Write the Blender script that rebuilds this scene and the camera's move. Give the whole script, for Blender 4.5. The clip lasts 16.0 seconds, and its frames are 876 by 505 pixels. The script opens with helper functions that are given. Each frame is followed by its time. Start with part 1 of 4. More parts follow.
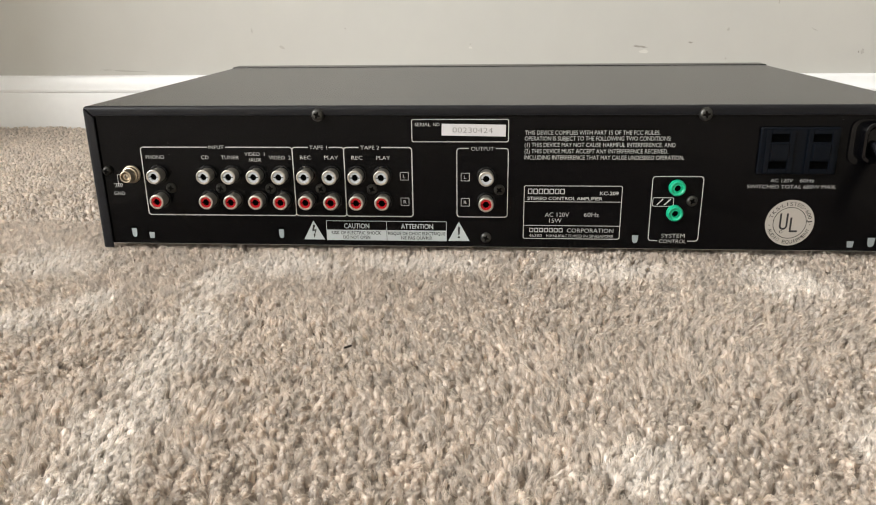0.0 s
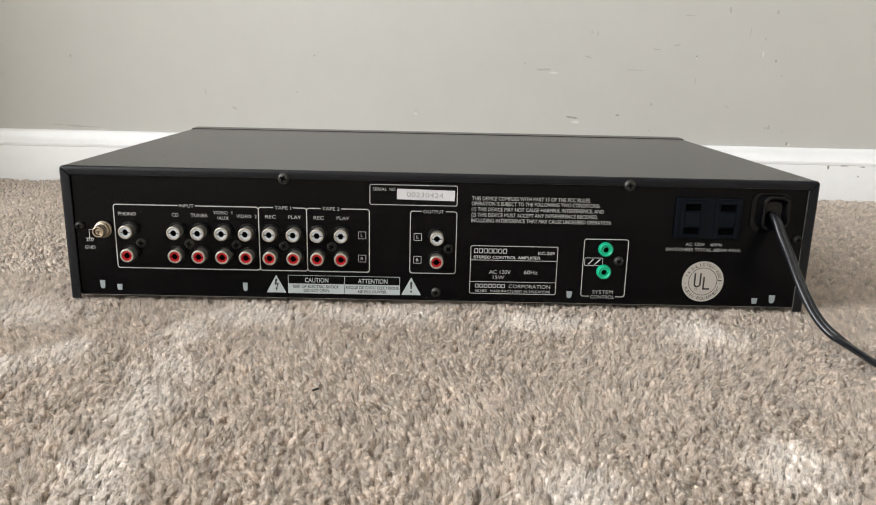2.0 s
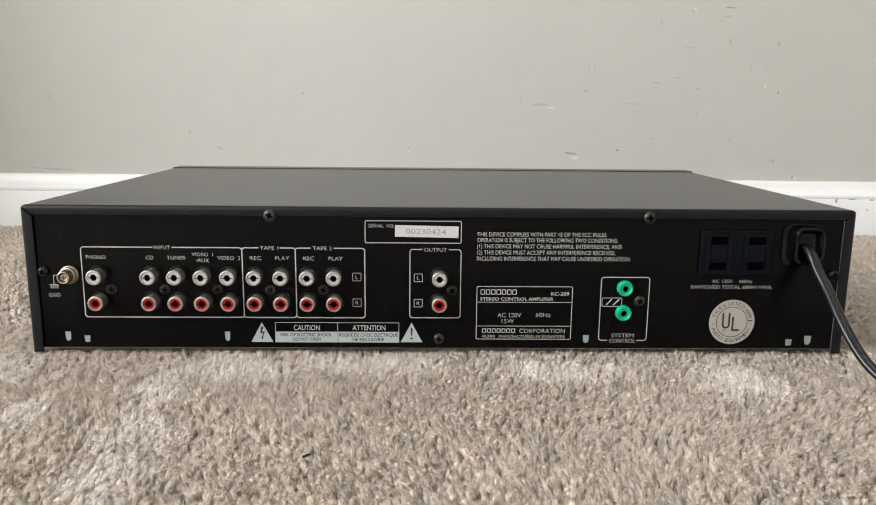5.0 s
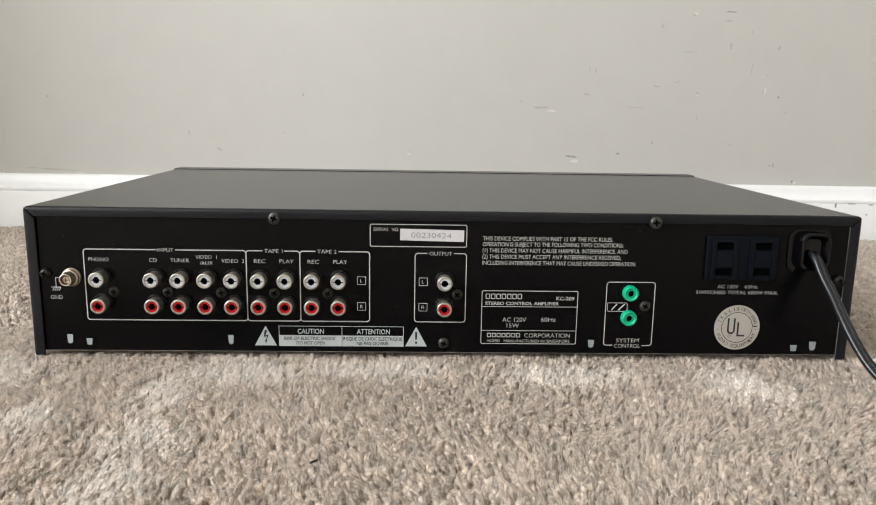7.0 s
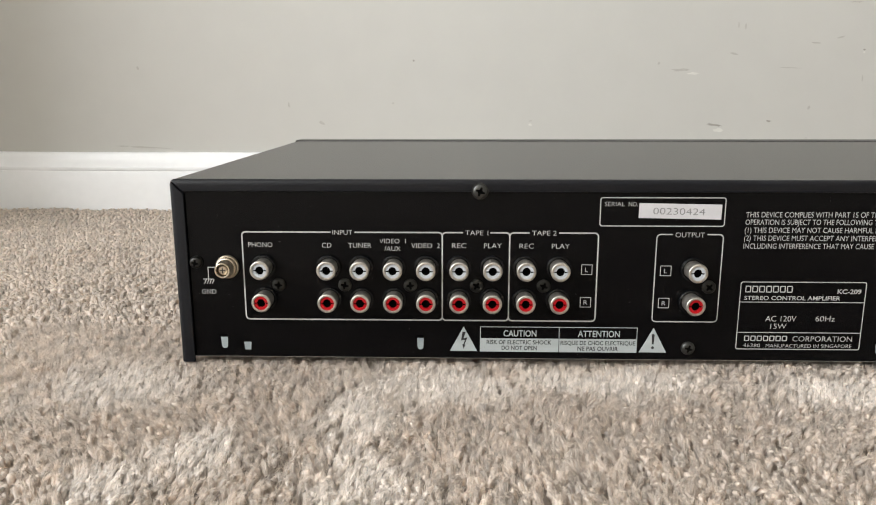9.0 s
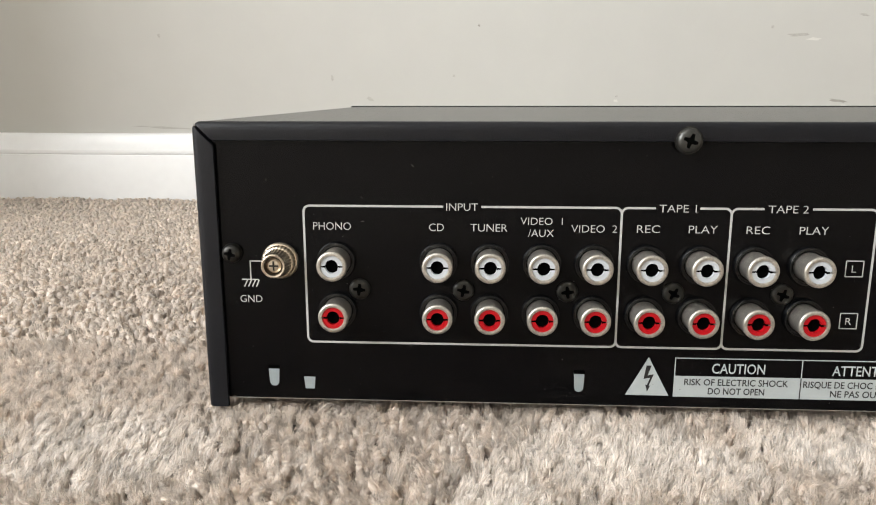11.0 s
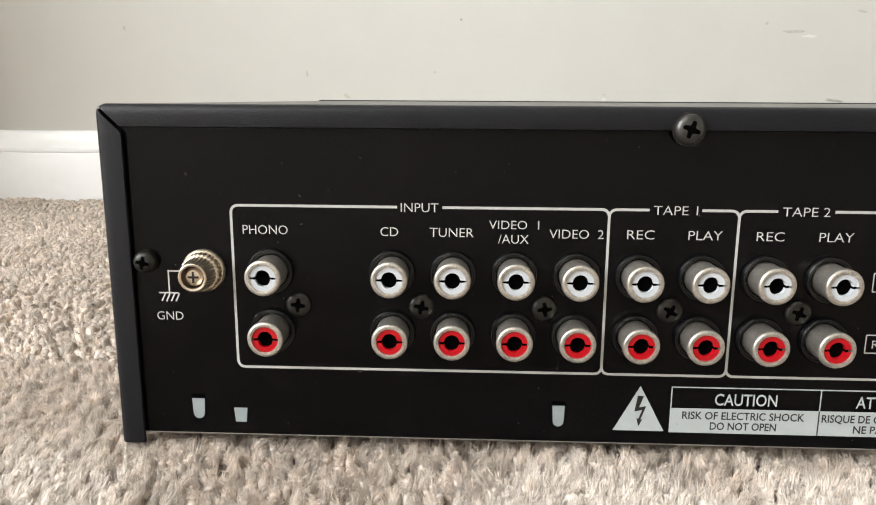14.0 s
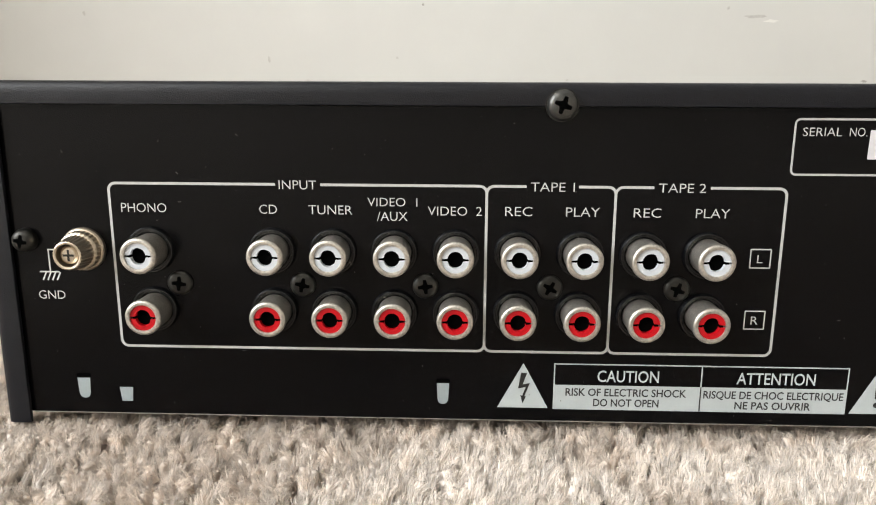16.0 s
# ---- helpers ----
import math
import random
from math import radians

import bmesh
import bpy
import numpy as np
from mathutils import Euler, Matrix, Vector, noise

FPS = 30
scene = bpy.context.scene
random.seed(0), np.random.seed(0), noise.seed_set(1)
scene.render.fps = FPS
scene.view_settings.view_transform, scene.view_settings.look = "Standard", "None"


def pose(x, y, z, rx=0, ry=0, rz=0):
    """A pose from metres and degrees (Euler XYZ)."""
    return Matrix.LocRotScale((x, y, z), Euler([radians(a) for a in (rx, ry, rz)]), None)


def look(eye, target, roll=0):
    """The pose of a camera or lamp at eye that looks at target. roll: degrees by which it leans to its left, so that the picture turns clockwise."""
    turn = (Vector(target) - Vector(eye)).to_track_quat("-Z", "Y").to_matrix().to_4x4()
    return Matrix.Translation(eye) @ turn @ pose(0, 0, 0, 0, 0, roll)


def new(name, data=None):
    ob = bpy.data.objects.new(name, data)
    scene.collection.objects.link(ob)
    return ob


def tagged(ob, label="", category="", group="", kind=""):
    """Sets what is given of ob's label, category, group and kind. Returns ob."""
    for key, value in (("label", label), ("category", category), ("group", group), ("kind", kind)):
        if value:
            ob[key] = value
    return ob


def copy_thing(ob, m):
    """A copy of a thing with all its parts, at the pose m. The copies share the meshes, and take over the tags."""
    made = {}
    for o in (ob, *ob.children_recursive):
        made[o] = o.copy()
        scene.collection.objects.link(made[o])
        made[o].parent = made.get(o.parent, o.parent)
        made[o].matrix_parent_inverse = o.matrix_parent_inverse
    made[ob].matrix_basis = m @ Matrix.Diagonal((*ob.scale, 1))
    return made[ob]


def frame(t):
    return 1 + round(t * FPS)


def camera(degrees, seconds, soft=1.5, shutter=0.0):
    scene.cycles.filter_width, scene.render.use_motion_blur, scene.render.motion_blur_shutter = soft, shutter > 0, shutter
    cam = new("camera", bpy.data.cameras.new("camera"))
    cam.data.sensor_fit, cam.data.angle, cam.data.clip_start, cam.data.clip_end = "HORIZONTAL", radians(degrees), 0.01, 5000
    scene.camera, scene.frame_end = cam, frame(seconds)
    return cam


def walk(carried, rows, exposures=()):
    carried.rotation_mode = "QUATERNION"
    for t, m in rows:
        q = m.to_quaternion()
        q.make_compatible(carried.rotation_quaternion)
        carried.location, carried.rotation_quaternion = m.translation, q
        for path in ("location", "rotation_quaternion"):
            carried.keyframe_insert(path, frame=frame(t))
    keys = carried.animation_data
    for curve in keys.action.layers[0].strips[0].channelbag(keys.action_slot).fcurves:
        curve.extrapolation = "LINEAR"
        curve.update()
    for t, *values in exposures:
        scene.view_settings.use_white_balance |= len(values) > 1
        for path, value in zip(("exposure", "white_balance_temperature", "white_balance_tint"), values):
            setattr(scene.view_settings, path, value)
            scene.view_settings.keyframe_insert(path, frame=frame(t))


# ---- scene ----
cam = camera(61.0, 16.0, soft=1.1)
PATH = [
    (0, (0.00145, -0.39293, 0.12842), (-0.07134, 0.55596, -0.17868), -0.66),
    (0.5, (0.00279, -0.41331, 0.13997), (-0.03425, 0.54397, -0.14681), 0.47),
    (1, (0.00341, -0.42740, 0.14238), (-0.00601, 0.53532, -0.12796), 1.01),
    (1.5, (-0.00186, -0.43058, 0.14094), (0.00250, 0.53732, -0.11035), 1.27),
    (2, (-0.00675, -0.43038, 0.13897), (0.00555, 0.54150, -0.09620), 1.32),
    (2.5, (-0.01083, -0.42299, 0.13544), (0.00412, 0.55302, -0.08175), 1.19),
    (3, (-0.01282, -0.41479, 0.13282), (0.00375, 0.56334, -0.07453), 1.10),
    (3.5, (-0.01027, -0.40723, 0.12930), (0.00611, 0.57256, -0.07004), 0.93),
    (4, (-0.01232, -0.39868, 0.12923), (0.00757, 0.58281, -0.06122), 0.70),
    (6.5, (-0.01384, -0.38897, 0.12759), (0.01777, 0.59574, -0.04371), 0.83),
    (7, (-0.01844, -0.38893, 0.12951), (0.01336, 0.59500, -0.04618), 0.94),
    (7.5, (-0.03322, -0.38357, 0.13102), (-0.00793, 0.59942, -0.05091), 0.90),
    (8, (-0.05599, -0.36551, 0.12811), (-0.04378, 0.61657, -0.05996), 0.73),
    (8.5, (-0.07772, -0.33874, 0.12071), (-0.07799, 0.64210, -0.07407), 0.39),
    (9, (-0.10016, -0.30679, 0.11368), (-0.12808, 0.67287, -0.08505), -0.05),
    (9.5, (-0.11994, -0.27047, 0.10494), (-0.16432, 0.70724, -0.10028), -0.29),
    (9.7, (-0.12576, -0.25927, 0.10156), (-0.18026, 0.71840, -0.10136), -0.37),
    (12, (-0.14807, -0.16841, 0.08314), (-0.20348, 0.81117, -0.11016), 0.18),
    (12.5, (-0.15012, -0.16459, 0.08346), (-0.20319, 0.81529, -0.10893), 0.28),
    (13, (-0.14856, -0.16366, 0.08333), (-0.19855, 0.81615, -0.11026), 0.38),
    (13.5, (-0.14431, -0.16435, 0.08231), (-0.18886, 0.81682, -0.10563), 0.42),
    (14, (-0.13766, -0.16464, 0.08169), (-0.18058, 0.81619, -0.10842), 0.35),
    (14.5, (-0.13196, -0.16574, 0.08051), (-0.17225, 0.81425, -0.11445), 0.32),
    (15, (-0.12547, -0.16489, 0.07879), (-0.16295, 0.81424, -0.12096), 0.39),
    (15.5, (-0.11859, -0.16429, 0.07909), (-0.15509, 0.81455, -0.12226), 0.37),
    (16, (-0.11225, -0.16378, 0.07909), (-0.14547, 0.81464, -0.12487), 0.28),
]
walk(cam, [(t, look(eye, target, roll)) for t, eye, target, roll in PATH],
     exposures=((0.0, 0.06, 6750, 10), (1.0, -0.06, 6500, 10), (9.0, 0.0, 6500, 10), (12.0, 0.24, 6550, 10), (16.0, 0.33, 6550, 10)))

# ---- world and light ----
world = bpy.data.worlds.new("sky")
scene.world = world
world.use_nodes = True
wn = world.node_tree
sky = wn.nodes.new("ShaderNodeTexSky")
sky.sky_type, sky.sun_disc = "NISHITA", False
sky.sun_elevation, sky.sun_rotation = radians(40), radians(200)
wn.links.new(sky.outputs["Color"], wn.nodes["Background"].inputs["Color"])
wn.nodes["Background"].inputs["Strength"].default_value = 0.12


def area_lamp(name, m, sx, sy, power, colour):
    data = bpy.data.lights.new(name, "AREA")
    data.shape, data.size, data.size_y, data.energy, data.color = "RECTANGLE", sx, sy, power, colour
    ob = new(name, data)
    ob.matrix_world = m
    return ob


# room: y 0.484 is the painted wall; a tall window in the west wall lights it past the end of an added, unseen short
# wall
X0, X1, Y0, Y1, ZC = -2.1, 2.4, -2.2, 0.484, 2.42
# the room stands a little askew to the amplifier
TURN = Matrix.Translation((0, Y1, 0)) @ Matrix.Rotation(radians(-1.7), 4, "Z") @ Matrix.Translation((0, -Y1, 0))
WY0, WY1, WZ0, WZ1 = -1.95, -0.60, 0.50, 2.28
area_lamp("window_daylight", TURN @ look((X0 + 0.02, (WY0 + WY1) / 2, (WZ0 + WZ1) / 2), (0, (WY0 + WY1) / 2, (WZ0 + WZ1) / 2)),
          WY1 - WY0, WZ1 - WZ0, 108.0, (0.965, 0.985, 1.0))


# ---- materials ----
def material(name, base, rough=0.5, metal=0.0, vary=0.0, scale=200.0, bump=0.0, bump_scale=1500.0, spec=0.5, coat=0.0, sheen=0.0, random=0.0, speck=0.0, dust=0.16, grain=1900, speck_low=0.02):
    m = bpy.data.materials.new(name)
    m.use_nodes = True
    nt = m.node_tree
    b = nt.nodes["Principled BSDF"]
    b.inputs["Base Color"].default_value = (*base, 1)
    b.inputs["Roughness"].default_value, b.inputs["Metallic"].default_value = rough, metal
    b.inputs["Specular IOR Level"].default_value, b.inputs["Coat Weight"].default_value = spec, coat
    b.inputs["Sheen Weight"].default_value = sheen
    tc = nt.nodes.new("ShaderNodeTexCoord")
    value = None
    if vary:
        big = nt.nodes.new("ShaderNodeTexNoise")
        big.inputs["Scale"].default_value, big.inputs["Detail"].default_value = scale, 5
        fine = nt.nodes.new("ShaderNodeTexNoise")
        fine.inputs["Scale"].default_value, fine.inputs["Detail"].default_value = scale * 9, 3
        add = nt.nodes.new("ShaderNodeMath")
        add.operation = "ADD"
        for k, tex in enumerate((big, fine)):
            nt.links.new(tc.outputs["Object"], tex.inputs["Vector"])
            nt.links.new(tex.outputs["Fac"], add.inputs[k])
        rng = nt.nodes.new("ShaderNodeMapRange")
        rng.inputs["From Min"].default_value, rng.inputs["From Max"].default_value = 0.6, 1.4
        rng.inputs["To Min"].default_value, rng.inputs["To Max"].default_value = 1 - vary, 1 + vary
        nt.links.new(add.outputs[0], rng.inputs["Value"])
        value = rng.outputs[0]
    if random:
        info = nt.nodes.new("ShaderNodeNewGeometry")
        rr = nt.nodes.new("ShaderNodeMapRange")
        rr.inputs["To Min"].default_value, rr.inputs["To Max"].default_value = 1 - random, 1 + random
        nt.links.new(info.outputs["Random Per Island"], rr.inputs["Value"])
        if value:
            mul = nt.nodes.new("ShaderNodeMath")
            mul.operation = "MULTIPLY"
            nt.links.new(value, mul.inputs[0])
            nt.links.new(rr.outputs[0], mul.inputs[1])
            value = mul.outputs[0]
        else:
            value = rr.outputs[0]
    colour = None
    if value:
        mix = nt.nodes.new("ShaderNodeVectorMath")
        mix.operation = "SCALE"
        mix.inputs[0].default_value = base
        nt.links.new(value, mix.inputs["Scale"])
        colour = mix.outputs[0]
    # pale specks in the colour; the noise sets their size between two limits
    if speck:
        vor = nt.nodes.new("ShaderNodeTexVoronoi")
        vor.inputs["Scale"].default_value = grain
        nt.links.new(tc.outputs["Object"], vor.inputs["Vector"])
        patch = nt.nodes.new("ShaderNodeTexNoise")
        patch.inputs["Scale"].default_value = 60
        nt.links.new(tc.outputs["Object"], patch.inputs["Vector"])
        low = nt.nodes.new("ShaderNodeMath")
        low.operation = "LESS_THAN"
        limit = nt.nodes.new("ShaderNodeMapRange")
        limit.inputs["From Min"].default_value, limit.inputs["From Max"].default_value = 0.35, 0.70
        limit.inputs["To Min"].default_value, limit.inputs["To Max"].default_value = speck_low, dust
        nt.links.new(patch.outputs["Fac"], limit.inputs["Value"])
        nt.links.new(vor.outputs["Distance"], low.inputs[0])
        nt.links.new(limit.outputs[0], low.inputs[1])
        mx = nt.nodes.new("ShaderNodeMix")
        mx.data_type = "RGBA"
        mx.inputs["A"].default_value = (*base, 1)
        mx.inputs["B"].default_value = (speck, speck, speck, 1)
        if colour:
            nt.links.new(colour, mx.inputs["A"])
        nt.links.new(low.outputs[0], mx.inputs["Factor"])
        colour = mx.outputs["Result"]
    if colour:
        nt.links.new(colour, b.inputs["Base Color"])
    if bump:
        tex = nt.nodes.new("ShaderNodeTexNoise")
        tex.inputs["Scale"].default_value, tex.inputs["Detail"].default_value = bump_scale, 4
        nt.links.new(tc.outputs["Object"], tex.inputs["Vector"])
        bp = nt.nodes.new("ShaderNodeBump")
        bp.inputs["Strength"].default_value, bp.inputs["Distance"].default_value = bump, 0.0004
        nt.links.new(tex.outputs["Fac"], bp.inputs["Height"])
        nt.links.new(bp.outputs["Normal"], b.inputs["Normal"])
    return m


PANEL = material("black_panel_paint", (0.0022, 0.0021, 0.0025), 0.20, vary=0.12, scale=40, bump=0.03, bump_scale=2500, spec=0.13)
# the pale specks in cover and flange paint are painted sparkle glints
COVER = material("black_textured_paint", (0.006, 0.006, 0.007), 0.27, vary=0.15, scale=60, bump=0.04, bump_scale=3200, speck=0.07, dust=0.09, spec=0.44)
# same paint as the cover, with its dimmer, bluish reflection set into this copy
FLANGE = material("flange_sheen_paint", (0.0075, 0.008, 0.0105), 0.33, vary=0.2, scale=60, bump=0.35, bump_scale=4200, speck=0.06, dust=0.07, speck_low=0.02, grain=2600, spec=0.25)
EDGE = material("bare_steel_edge", (0.42, 0.41, 0.38), 0.45, 0.8, vary=0.2, scale=300)
INK = material("white_ink", (0.46, 0.46, 0.45), 0.55, vary=0.05, scale=800)
INK_PALE = material("pale_grey_ink", (0.44, 0.48, 0.485), 0.5, vary=0.05, scale=300)
INK_DARK = material("black_ink", (0.012, 0.012, 0.012), 0.45)
LABEL = material("white_paper_label", (0.62, 0.61, 0.63), 0.45, vary=0.03, scale=200)
LABEL_INK = material("grey_stamp_ink", (0.22, 0.22, 0.22), 0.6)
SILVER = material("silver_foil_label", (0.50, 0.47, 0.43), 0.42, 0.25, vary=0.04, scale=120)
NICKEL = material("nickel_plate", (0.53, 0.50, 0.45), 0.38, 0.85, vary=0.35, scale=240, bump=0.06, bump_scale=2200)
BRASS = material("dull_brass", (0.52, 0.445, 0.35), 0.32, 0.95, vary=0.2, scale=400, bump=0.06)
WHITE_PL = material("white_plastic", (0.52, 0.55, 0.585), 0.4, vary=0.03, scale=500)
RED_PL = material("red_plastic", (0.42, 0.003, 0.008), 0.38, vary=0.05, scale=500, spec=0.3)
GREEN_PL = material("green_plastic", (0.0, 0.42, 0.22), 0.35, vary=0.05, scale=500)
BLACK_PL = material("black_plastic", (0.0035, 0.005, 0.008), 0.16, vary=0.1, scale=300, bump=0.03, spec=0.11)
RING_PL = material("worn_black_ring", (0.0035, 0.0038, 0.0046), 0.22, vary=0.3, scale=900, bump=0.10, bump_scale=2200, spec=0.5, speck=0.10, dust=0.09)
GLOSS_PL = material("glossy_black_plastic", (0.002, 0.002, 0.0025), 0.07, vary=0.1, scale=300, spec=0.3)
CORD_PL = material("dark_grey_vinyl", (0.010, 0.011, 0.014), 0.24, vary=0.12, scale=200, bump=0.03, spec=0.45)
# flat black painted in for the shade inside holes, slots and screw crosses
RECESS_SHADE = material("black_recess_shade", (0.002, 0.002, 0.002), 0.9, spec=0.0)
SCREW = material("black_oxide_steel", (0.040, 0.039, 0.036), 0.38, 0.85, vary=0.3, scale=500, bump=0.08, bump_scale=1800)
SCREW_LT = material("worn_dark_steel", (0.075, 0.075, 0.071), 0.36, 0.85, vary=0.3, scale=500, bump=0.08, bump_scale=1800)
ZINC = material("zinc_sheet", (0.42, 0.49, 0.52), 0.45, 0.6, vary=0.06, scale=300)
RUBBER = material("rubber", (0.02, 0.02, 0.02), 0.8)
WALL = material("warm_white_wall_paint", (0.55, 0.543, 0.512), 0.62, vary=0.025, scale=3.5, bump=0.10, bump_scale=260)
ROOM = material("room_wall_paint", (0.57, 0.55, 0.505), 0.7, vary=0.02, scale=2.0)
CEIL = material("white_ceiling_paint", (0.78, 0.77, 0.75), 0.8, vary=0.02, scale=2.0)
TRIM = material("white_gloss_trim", (0.93, 0.94, 0.95), 0.30, vary=0.025, scale=12, bump=0.05, bump_scale=120)
SCUFF = material("grey_scuff", (0.45, 0.437, 0.405), 0.7, vary=0.2, scale=700)
SCUFF_DARK = material("dark_scuff", (0.33, 0.315, 0.285), 0.7, vary=0.25, scale=700)
CHIP = material("bare_plaster_chip", (0.66, 0.65, 0.61), 0.8, vary=0.08, scale=700)
PILE = material("beige_cut_pile", (0.80, 0.715, 0.635), 0.28, spec=0.8, vary=0.13, scale=30, random=0.2, sheen=0.35)
nt = PILE.node_tree
yarn = nt.nodes["Principled BSDF"]
yarn.inputs["Sheen Roughness"].default_value = 0.4
# light passes through the fine fibres
soft = nt.nodes.new("ShaderNodeBsdfTranslucent")
soft.inputs["Color"].default_value = (0.86, 0.775, 0.695, 1)
both = nt.nodes.new("ShaderNodeMixShader")
nt.links.new(yarn.outputs[0], both.inputs[1])
nt.links.new(soft.outputs[0], both.inputs[2])
nt.links.new(both.outputs[0], nt.nodes["Material Output"].inputs["Surface"])
shade = nt.nodes.new("ShaderNodeAttribute")
shade.attribute_name = "yarn_shade"
level = nt.nodes.new("ShaderNodeMapRange")
level.inputs["To Min"].default_value, level.inputs["To Max"].default_value = 0.80, 1.22
nt.links.new(shade.outputs["Fac"], level.inputs["Value"])
for target in (yarn.inputs["Base Color"], soft.inputs["Color"]):
    scaled = nt.nodes.new("ShaderNodeVectorMath")
    scaled.operation = "SCALE"
    if target.links:
        nt.links.new(target.links[0].from_socket, scaled.inputs[0])
    else:
        scaled.inputs[0].default_value = target.default_value[:3]
    nt.links.new(level.outputs[0], scaled.inputs["Scale"])
    nt.links.new(scaled.outputs[0], target)
# brushed pile: the brighter sheen of its fibre sides is put in here by mask
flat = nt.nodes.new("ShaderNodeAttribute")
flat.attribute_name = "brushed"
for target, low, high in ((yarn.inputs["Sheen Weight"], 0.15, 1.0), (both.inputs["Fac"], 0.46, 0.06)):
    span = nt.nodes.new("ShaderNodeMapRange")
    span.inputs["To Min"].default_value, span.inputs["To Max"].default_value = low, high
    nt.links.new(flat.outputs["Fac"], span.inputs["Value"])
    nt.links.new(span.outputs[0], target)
BACKING = material("beige_carpet_base", (0.52, 0.46, 0.40), 0.95, vary=0.3, scale=160, bump=0.8, bump_scale=350)
DUST = material("pale_dust", (0.15, 0.146, 0.135), 0.9)
LINT = material("dark_lint", (0.03, 0.025, 0.02), 0.9)
GLASS = material("window_glass", (0.9, 0.9, 0.9), 0.05)
GLASS.node_tree.nodes["Principled BSDF"].inputs["Transmission Weight"].default_value = 1.0


# ---- mesh helpers ----
def part(name, bm, mat, parent=None, label="", smooth=False):
    mesh = bpy.data.meshes.new(name)
    bm.normal_update()
    bm.to_mesh(mesh)
    bm.free()
    mesh.materials.append(mat)
    if smooth:
        mesh.polygons.foreach_set("use_smooth", [True] * len(mesh.polygons))
    ob = new(name, mesh)
    ob.parent = parent
    if label:
        tagged(ob, label)
    return ob


def box(bm, x0, x1, y0, y1, z0, z1, bevel=0.0, seg=2):
    made = bmesh.ops.create_cube(bm, size=1, matrix=Matrix.LocRotScale(((x0 + x1) / 2, (y0 + y1) / 2, (z0 + z1) / 2), None, (x1 - x0, y1 - y0, z1 - z0)))
    if bevel:
        edges = list({e for v in made["verts"] for e in v.link_edges})
        bmesh.ops.bevel(bm, geom=edges, offset=bevel, segments=seg, affect="EDGES", profile=0.5)
    return bm


def boxed(*a, **k):
    return box(bmesh.new(), *a, **k)


def lathe(profile, seg=32, bm=None, knurl=None):
    """A turned body about -y: rows of (distance in front of the panel, radius), in metres. knurl: rows whose radius is notched."""
    bm = bm or bmesh.new()
    rings = []
    for n, (d, r) in enumerate(profile):
        if r <= 1e-7:
            rings.append([bm.verts.new((0, -d, 0))])
            continue
        ring = []
        for k in range(seg):
            a = 2 * math.pi * k / seg
            q = r * (1 - 0.045 * (k % 2)) if knurl and n in knurl else r
            ring.append(bm.verts.new((q * math.cos(a), -d, q * math.sin(a))))
        rings.append(ring)
    for a, b in zip(rings, rings[1:]):
        for k in range(seg):
            k2 = (k + 1) % seg
            if len(a) == 1 and len(b) == 1:
                continue
            if len(a) == 1:
                bm.faces.new((a[0], b[k2], b[k]))
            elif len(b) == 1:
                bm.faces.new((a[k], a[k2], b[0]))
            else:
                bm.faces.new((a[k], a[k2], b[k2], b[k]))
    bmesh.ops.recalc_face_normals(bm, faces=bm.faces)
    return bm


def sharp(ob, degrees=35):
    """Smooth shading that keeps hard edges."""
    mesh = ob.data
    bm = bmesh.new()
    bm.from_mesh(mesh)
    for f in bm.faces:
        f.smooth = True
    for e in bm.edges:
        e.smooth = len(e.link_faces) == 2 and e.calc_face_angle(0) < radians(degrees)
    bm.to_mesh(mesh)
    bm.free()
    return ob


MM = 0.001
LIFT = -0.00006


def outline(points, closed=True, width=0.5, bm=None, lift=LIFT):
    """A printed line along points (x, z) in millimetres on the panel."""
    bm = bm or bmesh.new()
    pts = [Vector((x, z)) for x, z in points]
    n = len(pts)
    left, right = [], []
    for k in range(n):
        a = pts[k - 1] if closed or k else pts[k]
        b = pts[(k + 1) % n] if closed or k < n - 1 else pts[k]
        d1 = (pts[k] - a).normalized() if (pts[k] - a).length else (b - pts[k]).normalized()
        d2 = (b - pts[k]).normalized() if (b - pts[k]).length else d1
        t = (d1 + d2).normalized()
        nrm = Vector((-t.y, t.x)) * (width / 2 / max(0.5, t.dot(d1)))
        for side, row in ((1, left), (-1, right)):
            q = pts[k] + nrm * side
            row.append(bm.verts.new((q.x * MM, lift, q.y * MM)))
    for k in range(n if closed else n - 1):
        j = (k + 1) % n
        bm.faces.new((left[k], left[j], right[j], right[k]))
    bmesh.ops.recalc_face_normals(bm, faces=bm.faces)
    return bm


def arc(cx, cz, r, a0, a1, steps=5):
    return [(cx + r * math.cos(radians(a0 + (a1 - a0) * k / steps)), cz + r * math.sin(radians(a0 + (a1 - a0) * k / steps))) for k in range(steps + 1)]


def rounded(x0, z0, x1, z1, r):
    return arc(x1 - r, z1 - r, r, 0, 90) + arc(x0 + r, z1 - r, r, 90, 180) + arc(x0 + r, z0 + r, r, 180, 270) + arc(x1 - r, z0 + r, r, 270, 360)


